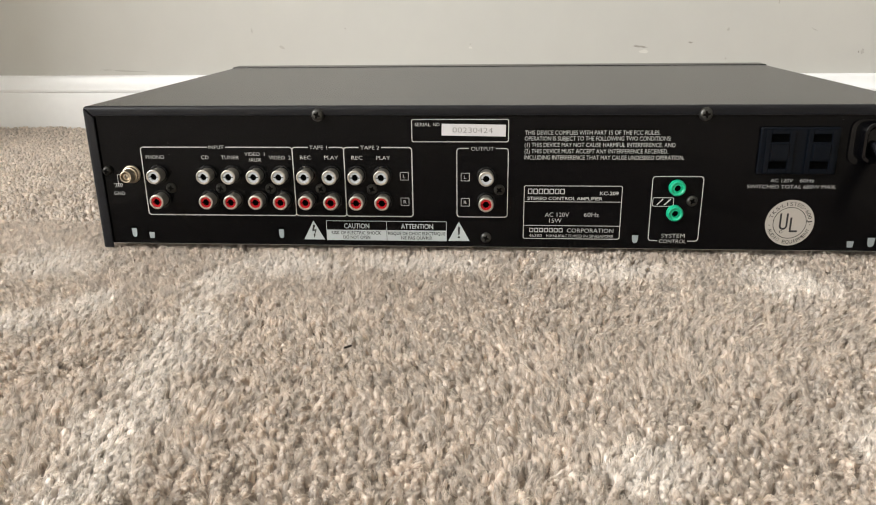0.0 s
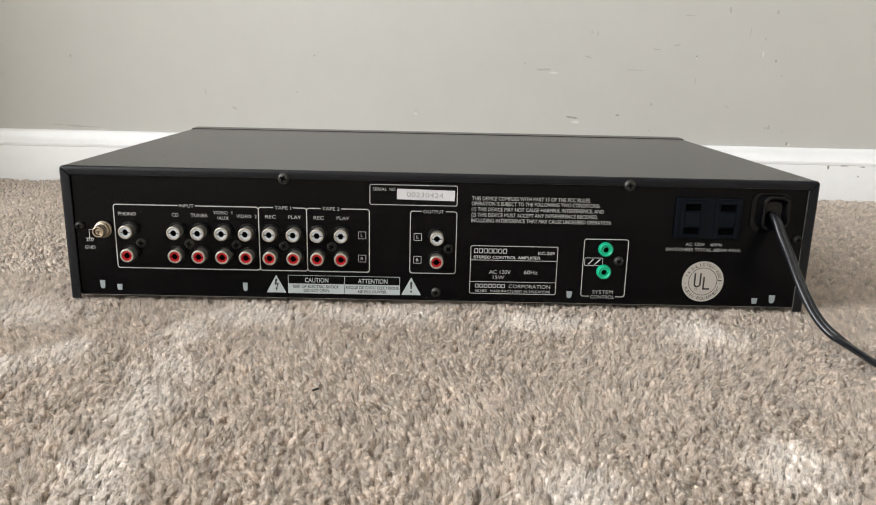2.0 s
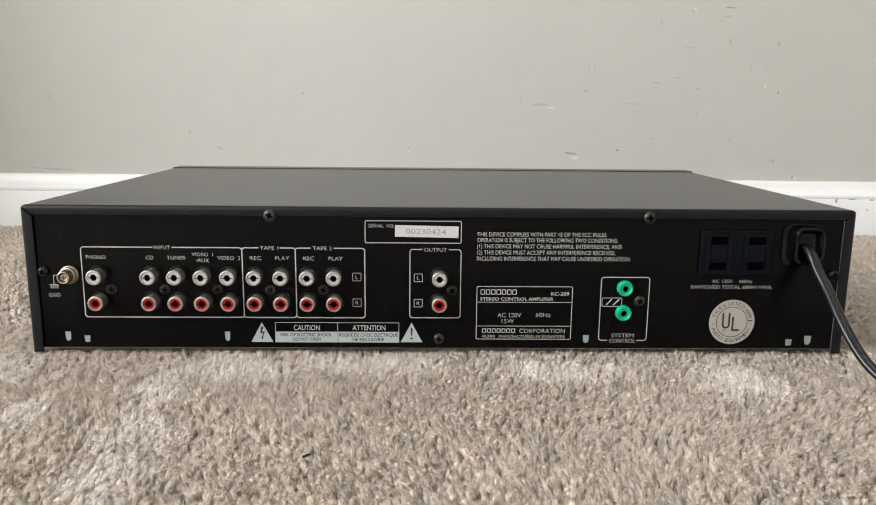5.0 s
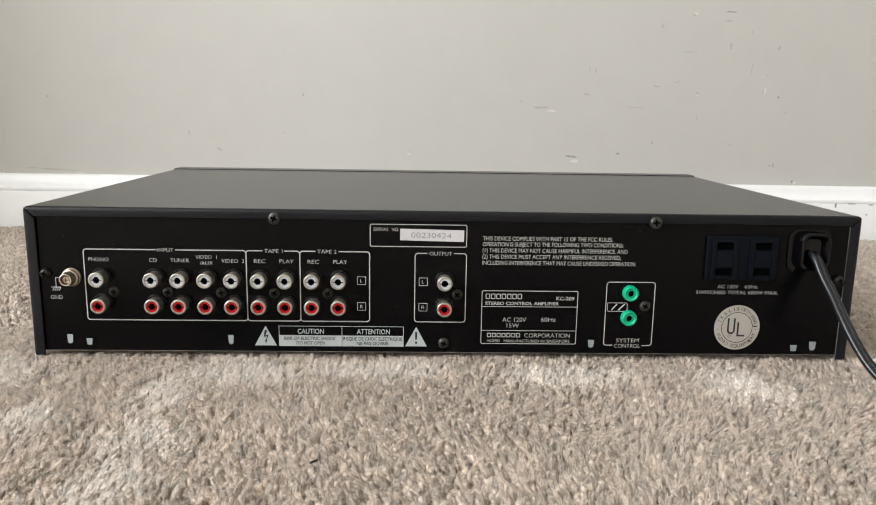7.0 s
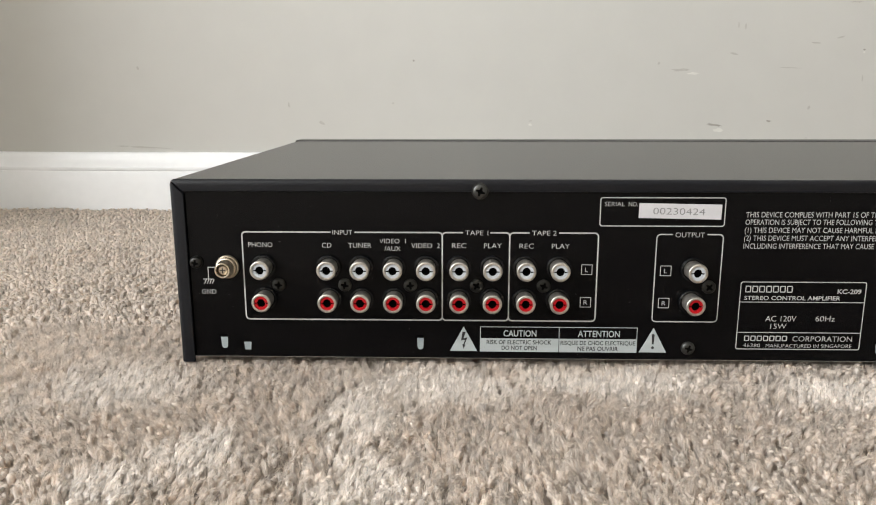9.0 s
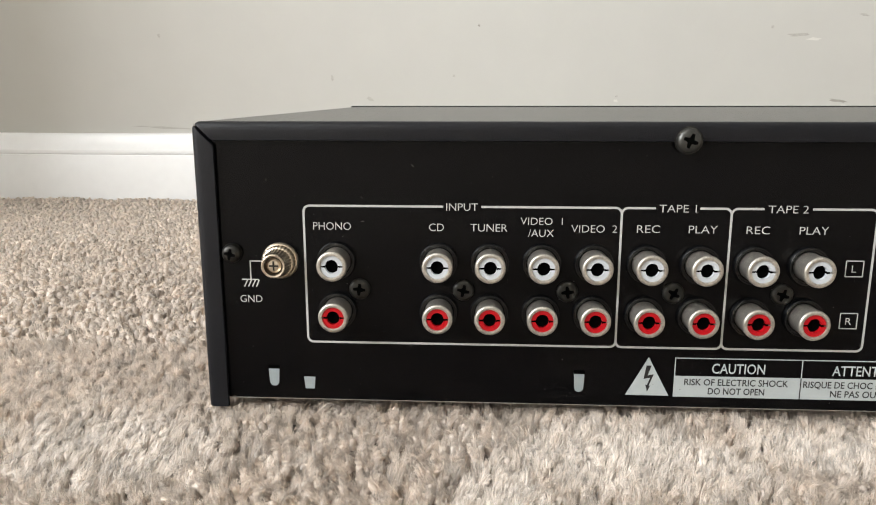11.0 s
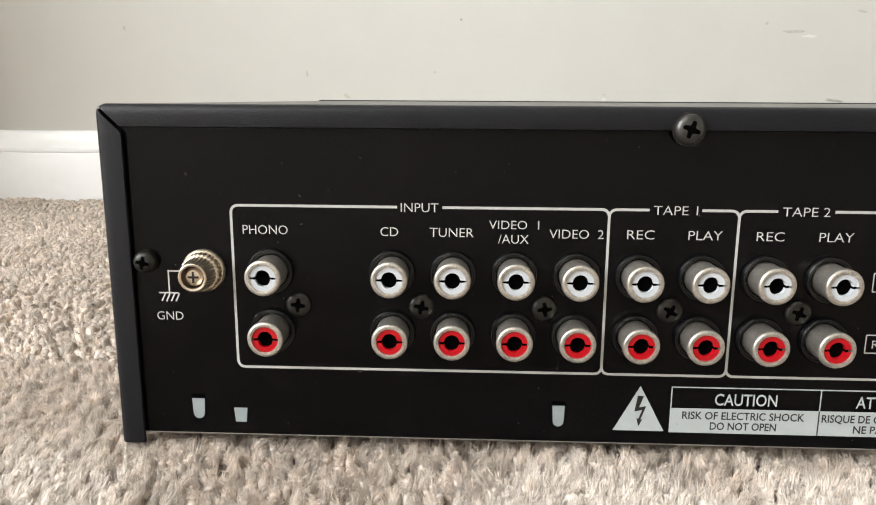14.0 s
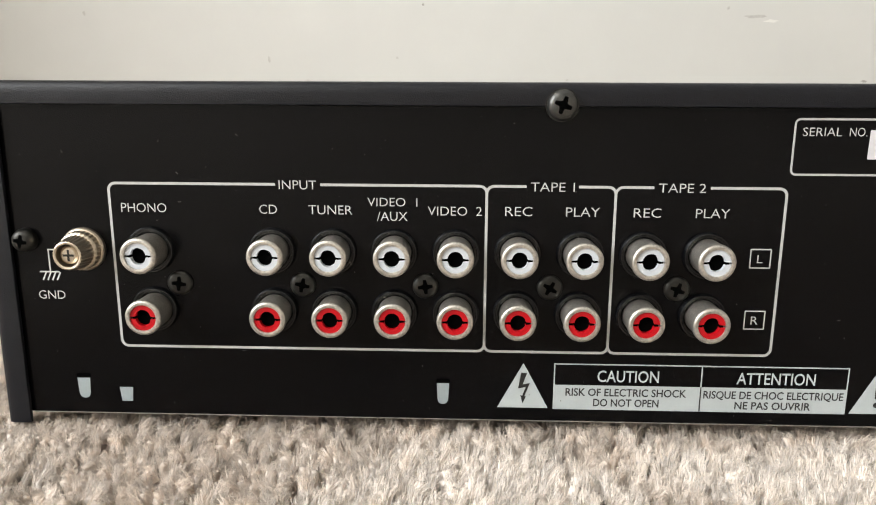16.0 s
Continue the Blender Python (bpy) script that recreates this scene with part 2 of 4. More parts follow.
def plate(points, lift=LIFT, bm=None):
    bm = bm or bmesh.new()
    f = bm.faces.new([bm.verts.new((x * MM, lift, z * MM)) for x, z in points])
    f.normal_update()
    if f.normal.y > 0:
        f.normal_flip()
    return bm


def letters(text, x0, x1, z0, height, bold=0.0, lift=LIFT):
    """Printed words: left, right, baseline and capital height in millimetres on the panel."""
    data = bpy.data.curves.new("letters", "FONT")
    data.body, data.size, data.offset, data.resolution_u = text, 1.0, bold, 3
    ob = bpy.data.objects.new("letters", data)
    scene.collection.objects.link(ob)
    bpy.context.view_layer.update()
    mesh = bpy.data.meshes.new_from_object(ob.evaluated_get(bpy.context.evaluated_depsgraph_get()))
    bpy.data.objects.remove(ob)
    bpy.data.curves.remove(data)
    bm = bmesh.new()
    bm.from_mesh(mesh)
    bpy.data.meshes.remove(mesh)
    xs = [v.co.x for v in bm.verts]
    low, high = min(xs), max(xs)
    cap = 0.729 + 2 * bold
    for v in bm.verts:
        v.co = ((x0 + (v.co.x - low) / (high - low) * (x1 - x0)) * MM, lift, (z0 + (v.co.y + bold) / cap * height) * MM)
    for f in bm.faces:
        f.normal_update()
        if f.normal.y > 0:
            f.normal_flip()
    return bm


# ---- the room ----
def structure(name, bm, mat, label, category):
    ob = tagged(part(name, bm, mat), label, category, kind="structure")
    ob.matrix_world = TURN
    return ob


wall_north = structure("wall_north", boxed(X0 - 0.1, X1 + 0.1, Y1, Y1 + 0.12, -0.1, ZC + 0.1), WALL, "warm off-white painted wall with small scuffs and chips", "wall")
structure("wall_south", boxed(X0, X1, Y0 - 0.12, Y0, -0.1, ZC), ROOM, "plain warm off-white painted wall", "wall")
structure("wall_east", boxed(X1, X1 + 0.12, Y0 - 0.1, Y1 - 0.001, -0.1, ZC + 0.1), ROOM, "plain warm off-white painted wall", "wall")
bm = bmesh.new()
for a in ((Y0, WY0, -0.1, ZC), (WY1, Y1 - 0.001, -0.1, ZC), (WY0, WY1, -0.1, WZ0), (WY0, WY1, WZ1, ZC)):
    box(bm, X0 - 0.12, X0, a[0], a[1], a[2], a[3])
structure("wall_west", bm, ROOM, "plain painted wall with a window opening", "wall")
# added out of view only to block window light from the wall's left
structure("shade_wall", boxed(-0.95, -0.80, 0.105, Y1 - 0.001, -0.1, ZC), ROOM, "plain short wall added out of view to shade the painted wall", "wall")
structure("ceiling", boxed(X0 - 0.1, X1 + 0.1, Y0 - 0.1, Y1 + 0.1, ZC, ZC + 0.1), CEIL, "plain white painted ceiling", "ceiling")
structure("floor", boxed(X0 - 0.1, X1 + 0.1, Y0 - 0.1, Y1, -0.06, -0.0052), BACKING, "beige carpet base under the cut pile", "carpet")
bm = bmesh.new()
for a in ((WY0, WY0 + 0.05, WZ0, WZ1), (WY1 - 0.05, WY1, WZ0, WZ1), (WY0 + 0.05, WY1 - 0.05, WZ0, WZ0 + 0.05), (WY0 + 0.05, WY1 - 0.05, WZ1 - 0.05, WZ1)):
    box(bm, X0 - 0.09, X0 - 0.04, a[0], a[1], a[2], a[3], 0.004)
window = structure("window_1", bm, TRIM, "white painted window frame", "window")
pane = part("pane", boxed(X0 - 0.068, X0 - 0.062, WY0 + 0.05, WY1 - 0.05, WZ0 + 0.05, WZ1 - 0.05), GLASS, window, "clear glass")
pane.visible_shadow = False

# skirting: moulded profile as (distance from the wall, height)
PROFILE = [(0.0, -0.008), (0.0135, -0.008), (0.0135, 0.0398), (0.0133, 0.0405), (0.0128, 0.0408), (0.0128, 0.0411), (0.0136, 0.0420), (0.0139, 0.0436), (0.0136, 0.0452),
           (0.0124, 0.0464), (0.0104, 0.0482), (0.0086, 0.0504), (0.0073, 0.0528), (0.0066, 0.0552), (0.0060, 0.0576), (0.0052, 0.0592), (0.0038, 0.0602), (0.0, 0.0605)]


def skirting(x0, x1):
    bm = bmesh.new()
    n = 60
    rows = []
    for k in range(n + 1):
        x = x0 + (x1 - x0) * k / n
        wob = 0.0004 * noise.noise((x * 9, 3.1, 0))
        rows.append([bm.verts.new((x, Y1 - d - 0.0005 + (wob if d else 0.0), z + wob)) for d, z in PROFILE])
    for a, b in zip(rows, rows[1:]):
        for j in range(len(PROFILE) - 1):
            bm.faces.new((a[j], a[j + 1], b[j + 1], b[j]))
    bmesh.ops.recalc_face_normals(bm, faces=bm.faces)
    return bm


base = structure("baseboard", skirting(X0, X1), TRIM, "white glossy moulded baseboard along the carpet", "baseboard")
sharp(base, 28)

# scuffs and chips on the wall: x, z, width, height in millimetres, tilt, and 0 faint, 1 pale, 2 dark
MARKS_LOW = ((-0.442, 0.1490, 3.2, 5.8, 10, 0), (-0.281, 0.1104, 2.6, 5.8, 15, 0), (-0.246, 0.0917, 8.4, 3.2, -25, 0), (-0.148, 0.1555, 2.6, 2.6, 0, 2), (-0.170, 0.1121, 2.6, 2.6, 0, 0), (-0.026, 0.0901, 3.9, 3.2, 0, 1), (-0.026, 0.0939, 3.2, 1.9, 0, 0), (-0.439, 0.0653, 60.0, 2.3, -2, 0), (-0.411, 0.0612, 19.6, 2.0, 0, 1), (-0.466, 0.0668, 19.6, 1.3, 0, 0), (0.167, 0.0848, 10.4, 4.6, -5, 1), (0.163, 0.0899, 16.9, 2.6, -8, 2), (0.217, 0.0939, 5.2, 2.6, 0, 2), (0.103, 0.1519, 3.2, 2.6, 30, 0), (0.125, 0.1453, 21.8, 3.2, 0, 0), (0.138, 0.1418, 14.1, 2.6, 0, 1))
MARKS_MID = ((0.177, 0.1612, 9.0, 2.6, -10, 0), (0.180, 0.1893, 1.9, 6.4, 0, 0), (0.187, 0.1875, 1.9, 6.4, 0, 0), (0.234, 0.1471, 24.4, 1.3, -2, 0), (0.258, 0.1713, 10.2, 1.9, -5, 0), (0.281, 0.1766, 8.3, 1.9, 12, 0), (0.305, 0.1645, 2.6, 1.9, 0, 2), (0.305, 0.1620, 2.6, 1.9, 0, 1), (0.306, 0.1362, 1.9, 6.4, 0, 0), (0.256, 0.1080, 3.2, 5.2, -20, 0), (0.256, 0.0765, 2.0, 2.6, 0, 0), (0.293, 0.2102, 17.7, 1.3, 0, 0), (0.260, 0.2383, 3.1, 5.7, 0, 0), (0.297, 0.2522, 5.6, 3.1, 0, 1), (0.295, 0.2503, 3.8, 1.9, 0, 0), (0.336, 0.2546, 15.1, 1.9, -3, 2))
MARKS_HIGH = ((0.334, 0.2449, 11.3, 2.5, 0, 0), (0.362, 0.2332, 1.9, 3.8, 0, 0), (0.339, 0.2170, 3.8, 8.9, 10, 0), (0.365, 0.1928, 1.3, 14.0, -5, 0), (0.382, 0.1682, 3.2, 8.9, -10, 1), (0.380, 0.1669, 1.3, 6.4, 0, 0), (0.383, 0.1857, 1.9, 3.2, 0, 0), (0.398, 0.1610, 3.2, 3.2, 0, 2), (0.407, 0.1441, 2.6, 1.9, 0, 0), (0.346, 0.1069, 10.4, 1.3, -25, 0), (0.399, 0.0833, 3.9, 6.5, 0, 0), (0.395, 0.0832, 2.0, 2.6, 0, 2), (0.423, 0.0649, 3.3, 4.6, 0, 2), (0.426, 0.0636, 5.2, 3.3, 0, 1), (0.415, 0.0784, 2.6, 1.3, 0, 0), (0.394, 0.2154, 3.8, 6.3, 0, 0))
wall_marks = random.Random(4)
for n, (x, z, w, h, tilt, tone) in enumerate(MARKS_LOW + MARKS_MID + MARKS_HIGH):
    bm = bmesh.new()
    ring = []
    for k in range(14):
        a = 2 * math.pi * k / 14
        q = wall_marks.uniform(0.55, 1.1)
        p = Vector((math.cos(a) * w * 0.5 * q, math.sin(a) * h * 0.5 * q)) * MM
        p.rotate(Matrix.Rotation(radians(tilt), 2))
        ring.append(bm.verts.new((x + p.x, Y1 - 0.00015, z + p.y)))
    f = bm.faces.new(ring)
    f.normal_update()
    if f.normal.y > 0:
        f.normal_flip()
    part(("scuff", "paint_chip", "scuff")[tone], bm, (SCUFF, CHIP, SCUFF_DARK)[tone], wall_north, ("faint grey scuff", "pale chip in the paint", "dark grey scuff")[tone])

# scuffs on the baseboard: x, z, width and height in millimetres
for x, z, w, h in ((0.470, 0.0394, 3.2, 6.0), (0.489, 0.0412, 12.0, 1.2), (0.511, 0.0404, 8.0, 1.4), (0.507, 0.0289, 2.0, 2.4)):
    bm = bmesh.new()
    ring = [bm.verts.new((x + w * 0.0005 * math.cos(a) * wall_marks.uniform(0.6, 1.1), Y1 - 0.0143, z + h * 0.0005 * math.sin(a) * wall_marks.uniform(0.6, 1.1))) for a in [2 * math.pi * k / 12 for k in range(12)]]
    f = bm.faces.new(ring)
    f.normal_update()
    if f.normal.y > 0:
        f.normal_flip()
    part("scuff", bm, SCUFF_DARK, base, "grey scuff on the white paint")

# ---- carpet pile ----
rng = np.random.default_rng(7)


def smooth_field(x, y, scale, seed):
    """A slow random field between about -1 and 1."""
    r = np.random.default_rng(seed)
    out = np.zeros_like(x)
    for k in range(10):
        a, f, p = r.uniform(0, 2 * np.pi), r.uniform(0.5, 1.5) / scale, r.uniform(0, 2 * np.pi)
        out += np.sin(2 * np.pi * f * (x * np.cos(a) + y * np.sin(a)) + p)
    return out / 4.0


def sites(x0, x1, y0, y1, step):
    """Tuft feet on a jittered grid, inside the wedge of floor along the walk and outside the amplifier."""
    gx, gy = np.meshgrid(np.arange(x0, x1, step), np.arange(y0, y1, step))
    x = (gx + rng.uniform(-0.45, 0.45, gx.shape) * step).ravel()
    y = (gy + rng.uniform(-0.45, 0.45, gy.shape) * step).ravel()
    half = 0.60 * (y + 0.49) + 0.03
    keep = (x > -half - 0.20 * np.clip(y + 0.1, 0, 1)) & (x < half)
    keep &= (y < Y1 - 0.014 - 0.0297 * x)
    # nothing grows unseen behind the amplifier
    keep &= (np.abs(x) > 0.195) | (y < 0.03)
    return x[keep], y[keep]


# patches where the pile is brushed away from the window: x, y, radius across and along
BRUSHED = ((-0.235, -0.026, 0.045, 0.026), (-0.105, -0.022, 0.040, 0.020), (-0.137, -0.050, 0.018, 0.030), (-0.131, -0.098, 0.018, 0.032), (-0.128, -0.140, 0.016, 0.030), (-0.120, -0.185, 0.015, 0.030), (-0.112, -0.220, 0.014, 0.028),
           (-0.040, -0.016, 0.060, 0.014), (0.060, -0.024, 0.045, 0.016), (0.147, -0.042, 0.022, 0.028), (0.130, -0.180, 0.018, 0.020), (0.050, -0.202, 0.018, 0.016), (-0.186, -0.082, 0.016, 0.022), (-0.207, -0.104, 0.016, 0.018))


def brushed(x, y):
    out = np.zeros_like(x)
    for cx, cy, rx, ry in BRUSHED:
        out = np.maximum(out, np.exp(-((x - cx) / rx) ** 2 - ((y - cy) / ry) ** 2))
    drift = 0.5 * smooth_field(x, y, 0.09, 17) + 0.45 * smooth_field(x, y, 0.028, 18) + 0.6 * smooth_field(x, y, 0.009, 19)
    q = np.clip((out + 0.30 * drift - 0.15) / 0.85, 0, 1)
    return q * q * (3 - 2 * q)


def pile_lean(x, y):
    lx = 0.9 * smooth_field(x, y, 0.16, 11) + 0.5 * smooth_field(x, y, 0.05, 12)
    ly = 0.9 * smooth_field(x, y, 0.14, 13) + 0.5 * smooth_field(x, y, 0.05, 14)
    b = brushed(x, y)
    return lx * (1 - b) + 0.5 * b, ly * (1 - b) + 0.9 * b


def pile_top(x, y):
    return 0.0016 + 0.0009 * smooth_field(x, y, 0.12, 15) + 0.0005 * smooth_field(x, y, 0.03, 16) + 0.0012 * np.exp(-((y + 0.002) / 0.012) ** 2)


def raw_mesh(name, verts, faces, mat, smooth=True):
    """A mesh from arrays of vertices and of triangles."""
    mesh = bpy.data.meshes.new(name)
    mesh.vertices.add(len(verts))
    mesh.vertices.foreach_set("co", verts.astype(np.float32).ravel())
    mesh.loops.add(faces.size)
    mesh.loops.foreach_set("vertex_index", faces.astype(np.int32).ravel())
    mesh.polygons.add(len(faces))
    mesh.polygons.foreach_set("loop_start", np.arange(0, faces.size, 3, dtype=np.int32))
    mesh.polygons.foreach_set("use_smooth", np.full(len(faces), smooth))
    mesh.update(calc_edges=True)
    mesh.materials.append(mat)
    return new(name, mesh)


def tufts(x, y, own, radius, drop, sides=4):
    """Leaning tufts of yarn with a fat waist and a blunt twisted tip."""
    n = len(x)
    lx, ly = pile_lean(x, y)
    # brushed pile lies closed and even
    own = own * (1 - 0.35 * brushed(x, y))
    lx, ly = 0.6 * lx + own[0], 0.6 * ly + own[1]
    top = pile_top(x, y) + drop + 0.0008 * own[2]
    spin = rng.uniform(0, 2 * np.pi, n)
    open_up = brushed(x, y)
    fat = radius * rng.uniform(0.8, 1.2, n) * (0.92 + 0.30 * open_up)
    top = top + 0.0003 * open_up
    rings = ((-0.0034, 0.9, 0.0), (-0.0007, 0.95, 0.8))
    verts = np.zeros((n, sides * len(rings) + 1, 3))
    for j, (dz, r, bend) in enumerate(rings):
        for k in range(sides):
            a = spin + 2 * np.pi * k / sides + 0.5 * j
            q = fat * r * rng.uniform(0.78, 1.22, n)
            verts[:, j * sides + k] = np.stack([x + q * np.cos(a) + 0.0016 * lx * bend, y + q * np.sin(a) + 0.0016 * ly * bend,
                                                top + dz + rng.normal(0, 0.00018, n)], 1)
    verts[:, -1] = np.stack([x + 0.0016 * lx * 1.1, y + 0.0016 * ly * 1.1, top], 1)
    tri = []
    for j in range(len(rings) - 1):
        for k in range(sides):
            a, b, c, d = j * sides + k, j * sides + (k + 1) % sides, (j + 1) * sides + (k + 1) % sides, (j + 1) * sides + k
            tri += [(a, b, c), (a, c, d)]
    last = (len(rings) - 1) * sides
    tri += [(last + k, last + (k + 1) % sides, last + sides) for k in range(sides)]
    tri = np.array(tri)
    per = verts.shape[1]
    faces = (tri[None] + (np.arange(n) * per)[:, None, None]).reshape(-1, 3)
    return verts.reshape(-1, 3), faces


def fibres(x, y, own, count, thick, length, spread):
    """Fine curly fibres that fan out of every tuft into a loose dome and hide its core."""
    n = len(x) * count
    size = np.repeat(rng.uniform(0.8, 1.2, len(x)), count)
    tall = np.repeat(0.0007 * own[2], count)
    bx, by = np.repeat(own[0], count), np.repeat(own[1], count)
    x, y = np.repeat(x, count), np.repeat(y, count)
    lx, ly = pile_lean(x, y)
    b = brushed(x, y)
    lx, ly = (0.6 * lx + bx) * (1 - 0.6 * b) + 0.4 * b, (0.6 * ly + by) * (1 - 0.6 * b) + 0.7 * b
    a, u = rng.uniform(0, 2 * np.pi, n), np.sqrt(rng.uniform(0, 1, n))
    px, py = np.cos(a) * u * spread * size, np.sin(a) * u * spread * size
    top = pile_top(x, y) + tall * (1 - 0.35 * b) + 0.0004 * b - 0.0013 * u ** 2 + rng.normal(0, 0.00026, n)
    sway, curl = 0.0016, 0.00045
    foot = np.stack([x + 0.75 * px, y + 0.75 * py, top - length], 1)
    # the crimped ends lie over sideways
    over, reach = rng.uniform(0, 2 * np.pi, n), rng.uniform(0.4, 1.0, n) * 0.0011
    mid = np.stack([x + px + 0.8 * sway * lx + rng.normal(0, curl, n), y + py + 0.8 * sway * ly + rng.normal(0, curl, n), top - rng.uniform(0.0, 0.3, n) * length], 1)
    tip = mid + np.stack([reach * np.cos(over) + 0.3 * sway * lx, reach * np.sin(over) + 0.3 * sway * ly, rng.normal(0.0, 0.00025, n)], 1)
    # brushed fibres turn their flat side to the room
    w = np.where(rng.uniform(0, 1, n) < 0.8 * b, radians(152) + rng.normal(0, 0.3, n), rng.uniform(0, np.pi, n))
    side = np.stack([thick * np.cos(w), thick * np.sin(w), thick * rng.uniform(-0.9, 0.9, n)], 1)
    verts = np.stack([foot - side, foot + side, mid - side, mid + side, tip], 1)
    tri = np.array([(0, 1, 3), (0, 3, 2), (2, 3, 4)])
    faces = (tri[None] + (np.arange(n) * 5)[:, None, None]).reshape(-1, 3)
    return verts.reshape(-1, 3), faces


near = sites(-0.75, 0.62, -0.30, 0.06, 0.0025)
far = sites(-0.85, 0.75, 0.06, 0.55, 0.0036)
# neighbours lean together into clumps
own_near, own_far = (0.55 * rng.normal(0, 1, (3, len(q[0]))) + np.stack([0.7 * smooth_field(*q, 0.0065, k) for k in (31, 32, 33)]) for q in (near, far))
near_shade, far_shade = (np.clip(0.5 + 0.22 * rng.normal(0, 1, len(q[0])) + 0.22 * smooth_field(*q, 0.012, 35), 0, 1) for q in (near, far))
v2, f2 = tufts(*far, own_far, 0.0018, -0.0011)
# thick with fine fibres along the amplifier, coarser further off
ragged = 0.03 * rng.uniform(-1, 1, len(near[0]))
ahead = near[1] < np.where(np.abs(near[0]) > 0.215, 0.06, 0.016)
close = ahead & (near[0] > -0.33 + ragged) & (near[0] < 0.01 + ragged) & (near[1] > -0.075 + ragged)
rest = ahead & ~close & (np.abs(near[0]) < 0.60 * (near[1] + 0.46) + 0.02)
v1, f1 = tufts(*near, own_near, 0.00125, np.where(close, -0.0015, -0.0010))
v3, f3 = fibres(near[0][close], near[1][close], own_near[:, close], 50, 0.00005, 0.0026, 0.00132)
v4, f4 = fibres(near[0][rest], near[1][rest], own_near[:, rest], 24, 0.00008, 0.0025, 0.00132)
side_far = (np.abs(far[0]) > 0.21) & (far[1] < 0.40)
v5, f5 = fibres(far[0][side_far], far[1][side_far], own_far[:, side_far], 8, 0.00015, 0.0028, 0.0018)
verts, faces, offset = [], [], 0
for v, f in ((v1, f1), (v2, f2), (v3, f3), (v4, f4), (v5, f5)):
    verts.append(v)
    faces.append(f + offset)
    offset += len(v)
pile = raw_mesh("carpet_pile", np.concatenate(verts), np.concatenate(faces), PILE)
whole = np.concatenate(verts)
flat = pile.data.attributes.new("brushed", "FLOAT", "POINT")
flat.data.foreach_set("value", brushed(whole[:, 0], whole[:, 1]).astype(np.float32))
# every tuft of yarn has its own shade
tone = [np.repeat(shade, len(v) // len(shade)) for v, shade in ((v1, near_shade), (v2, far_shade), (v3, near_shade[close]), (v4, near_shade[rest]), (v5, far_shade[side_far]))]
yarn_shade = pile.data.attributes.new("yarn_shade", "FLOAT", "POINT")
yarn_shade.data.foreach_set("value", np.concatenate(tone).astype(np.float32))
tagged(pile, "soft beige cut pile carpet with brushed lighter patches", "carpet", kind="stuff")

bm = bmesh.new()
box(bm, -0.0018, 0.0018, -0.00045, 0.00045, -0.0003, 0.0004, 0.0002)
for v in bm.verts:
    v.co.y += 12 * v.co.x * v.co.x * (1 if v.co.x > 0 else -1) * 8
lint = part("lint", bm, LINT)
lint.matrix_world = pose(-0.0553, -0.1271, 0.0026, 0, 0, 35)
tagged(lint, "tiny dark lint speck lying on beige carpet", "lint")

# ---- the amplifier ----
TILT = pose(0, 0, 0, 0.68)
amp = tagged(new("stereo_amplifier"), "black stereo control amplifier seen from its rear socket panel", "amplifier")
amp.matrix_world = TILT
DEPTH, TOP_R, TOP_F = 0.2440, 0.0823, 0.0825

# folded sheet cover: top, two sides, and flanges lapping over the rear panel
bm = bmesh.new()
T, R = 0.0010, 0.0022
outer = [(-0.2205, 0.003), (-0.2205, TOP_R - R)] + [(-0.2205 + R - R * math.cos(a), TOP_R - R + R * math.sin(a)) for a in (0.4, 0.8, 1.2)] + [(-0.2205 + R, TOP_R)]
outer += [(-x, z) for x, z in reversed(outer)]
rows = []
for y in (0.0012, DEPTH):
    grow = (TOP_F - TOP_R) * y / DEPTH
    rows.append([bm.verts.new((x, y, z + (grow if z > 0.04 else 0))) for x, z in outer])
    rows.append([bm.verts.new((x * (1 - T / 0.22), y, z + (grow - T if z > 0.04 else 0))) for x, z in outer])
for k in range(len(outer) - 1):
    bm.faces.new((rows[0][k], rows[0][k + 1], rows[2][k + 1], rows[2][k]))
    bm.faces.new((rows[1][k + 1], rows[1][k], rows[3][k], rows[3][k + 1]))
bmesh.ops.recalc_face_normals(bm, faces=bm.faces)
cover = sharp(part("cover", bm, COVER, amp, "black textured sheet metal cover"), 40)


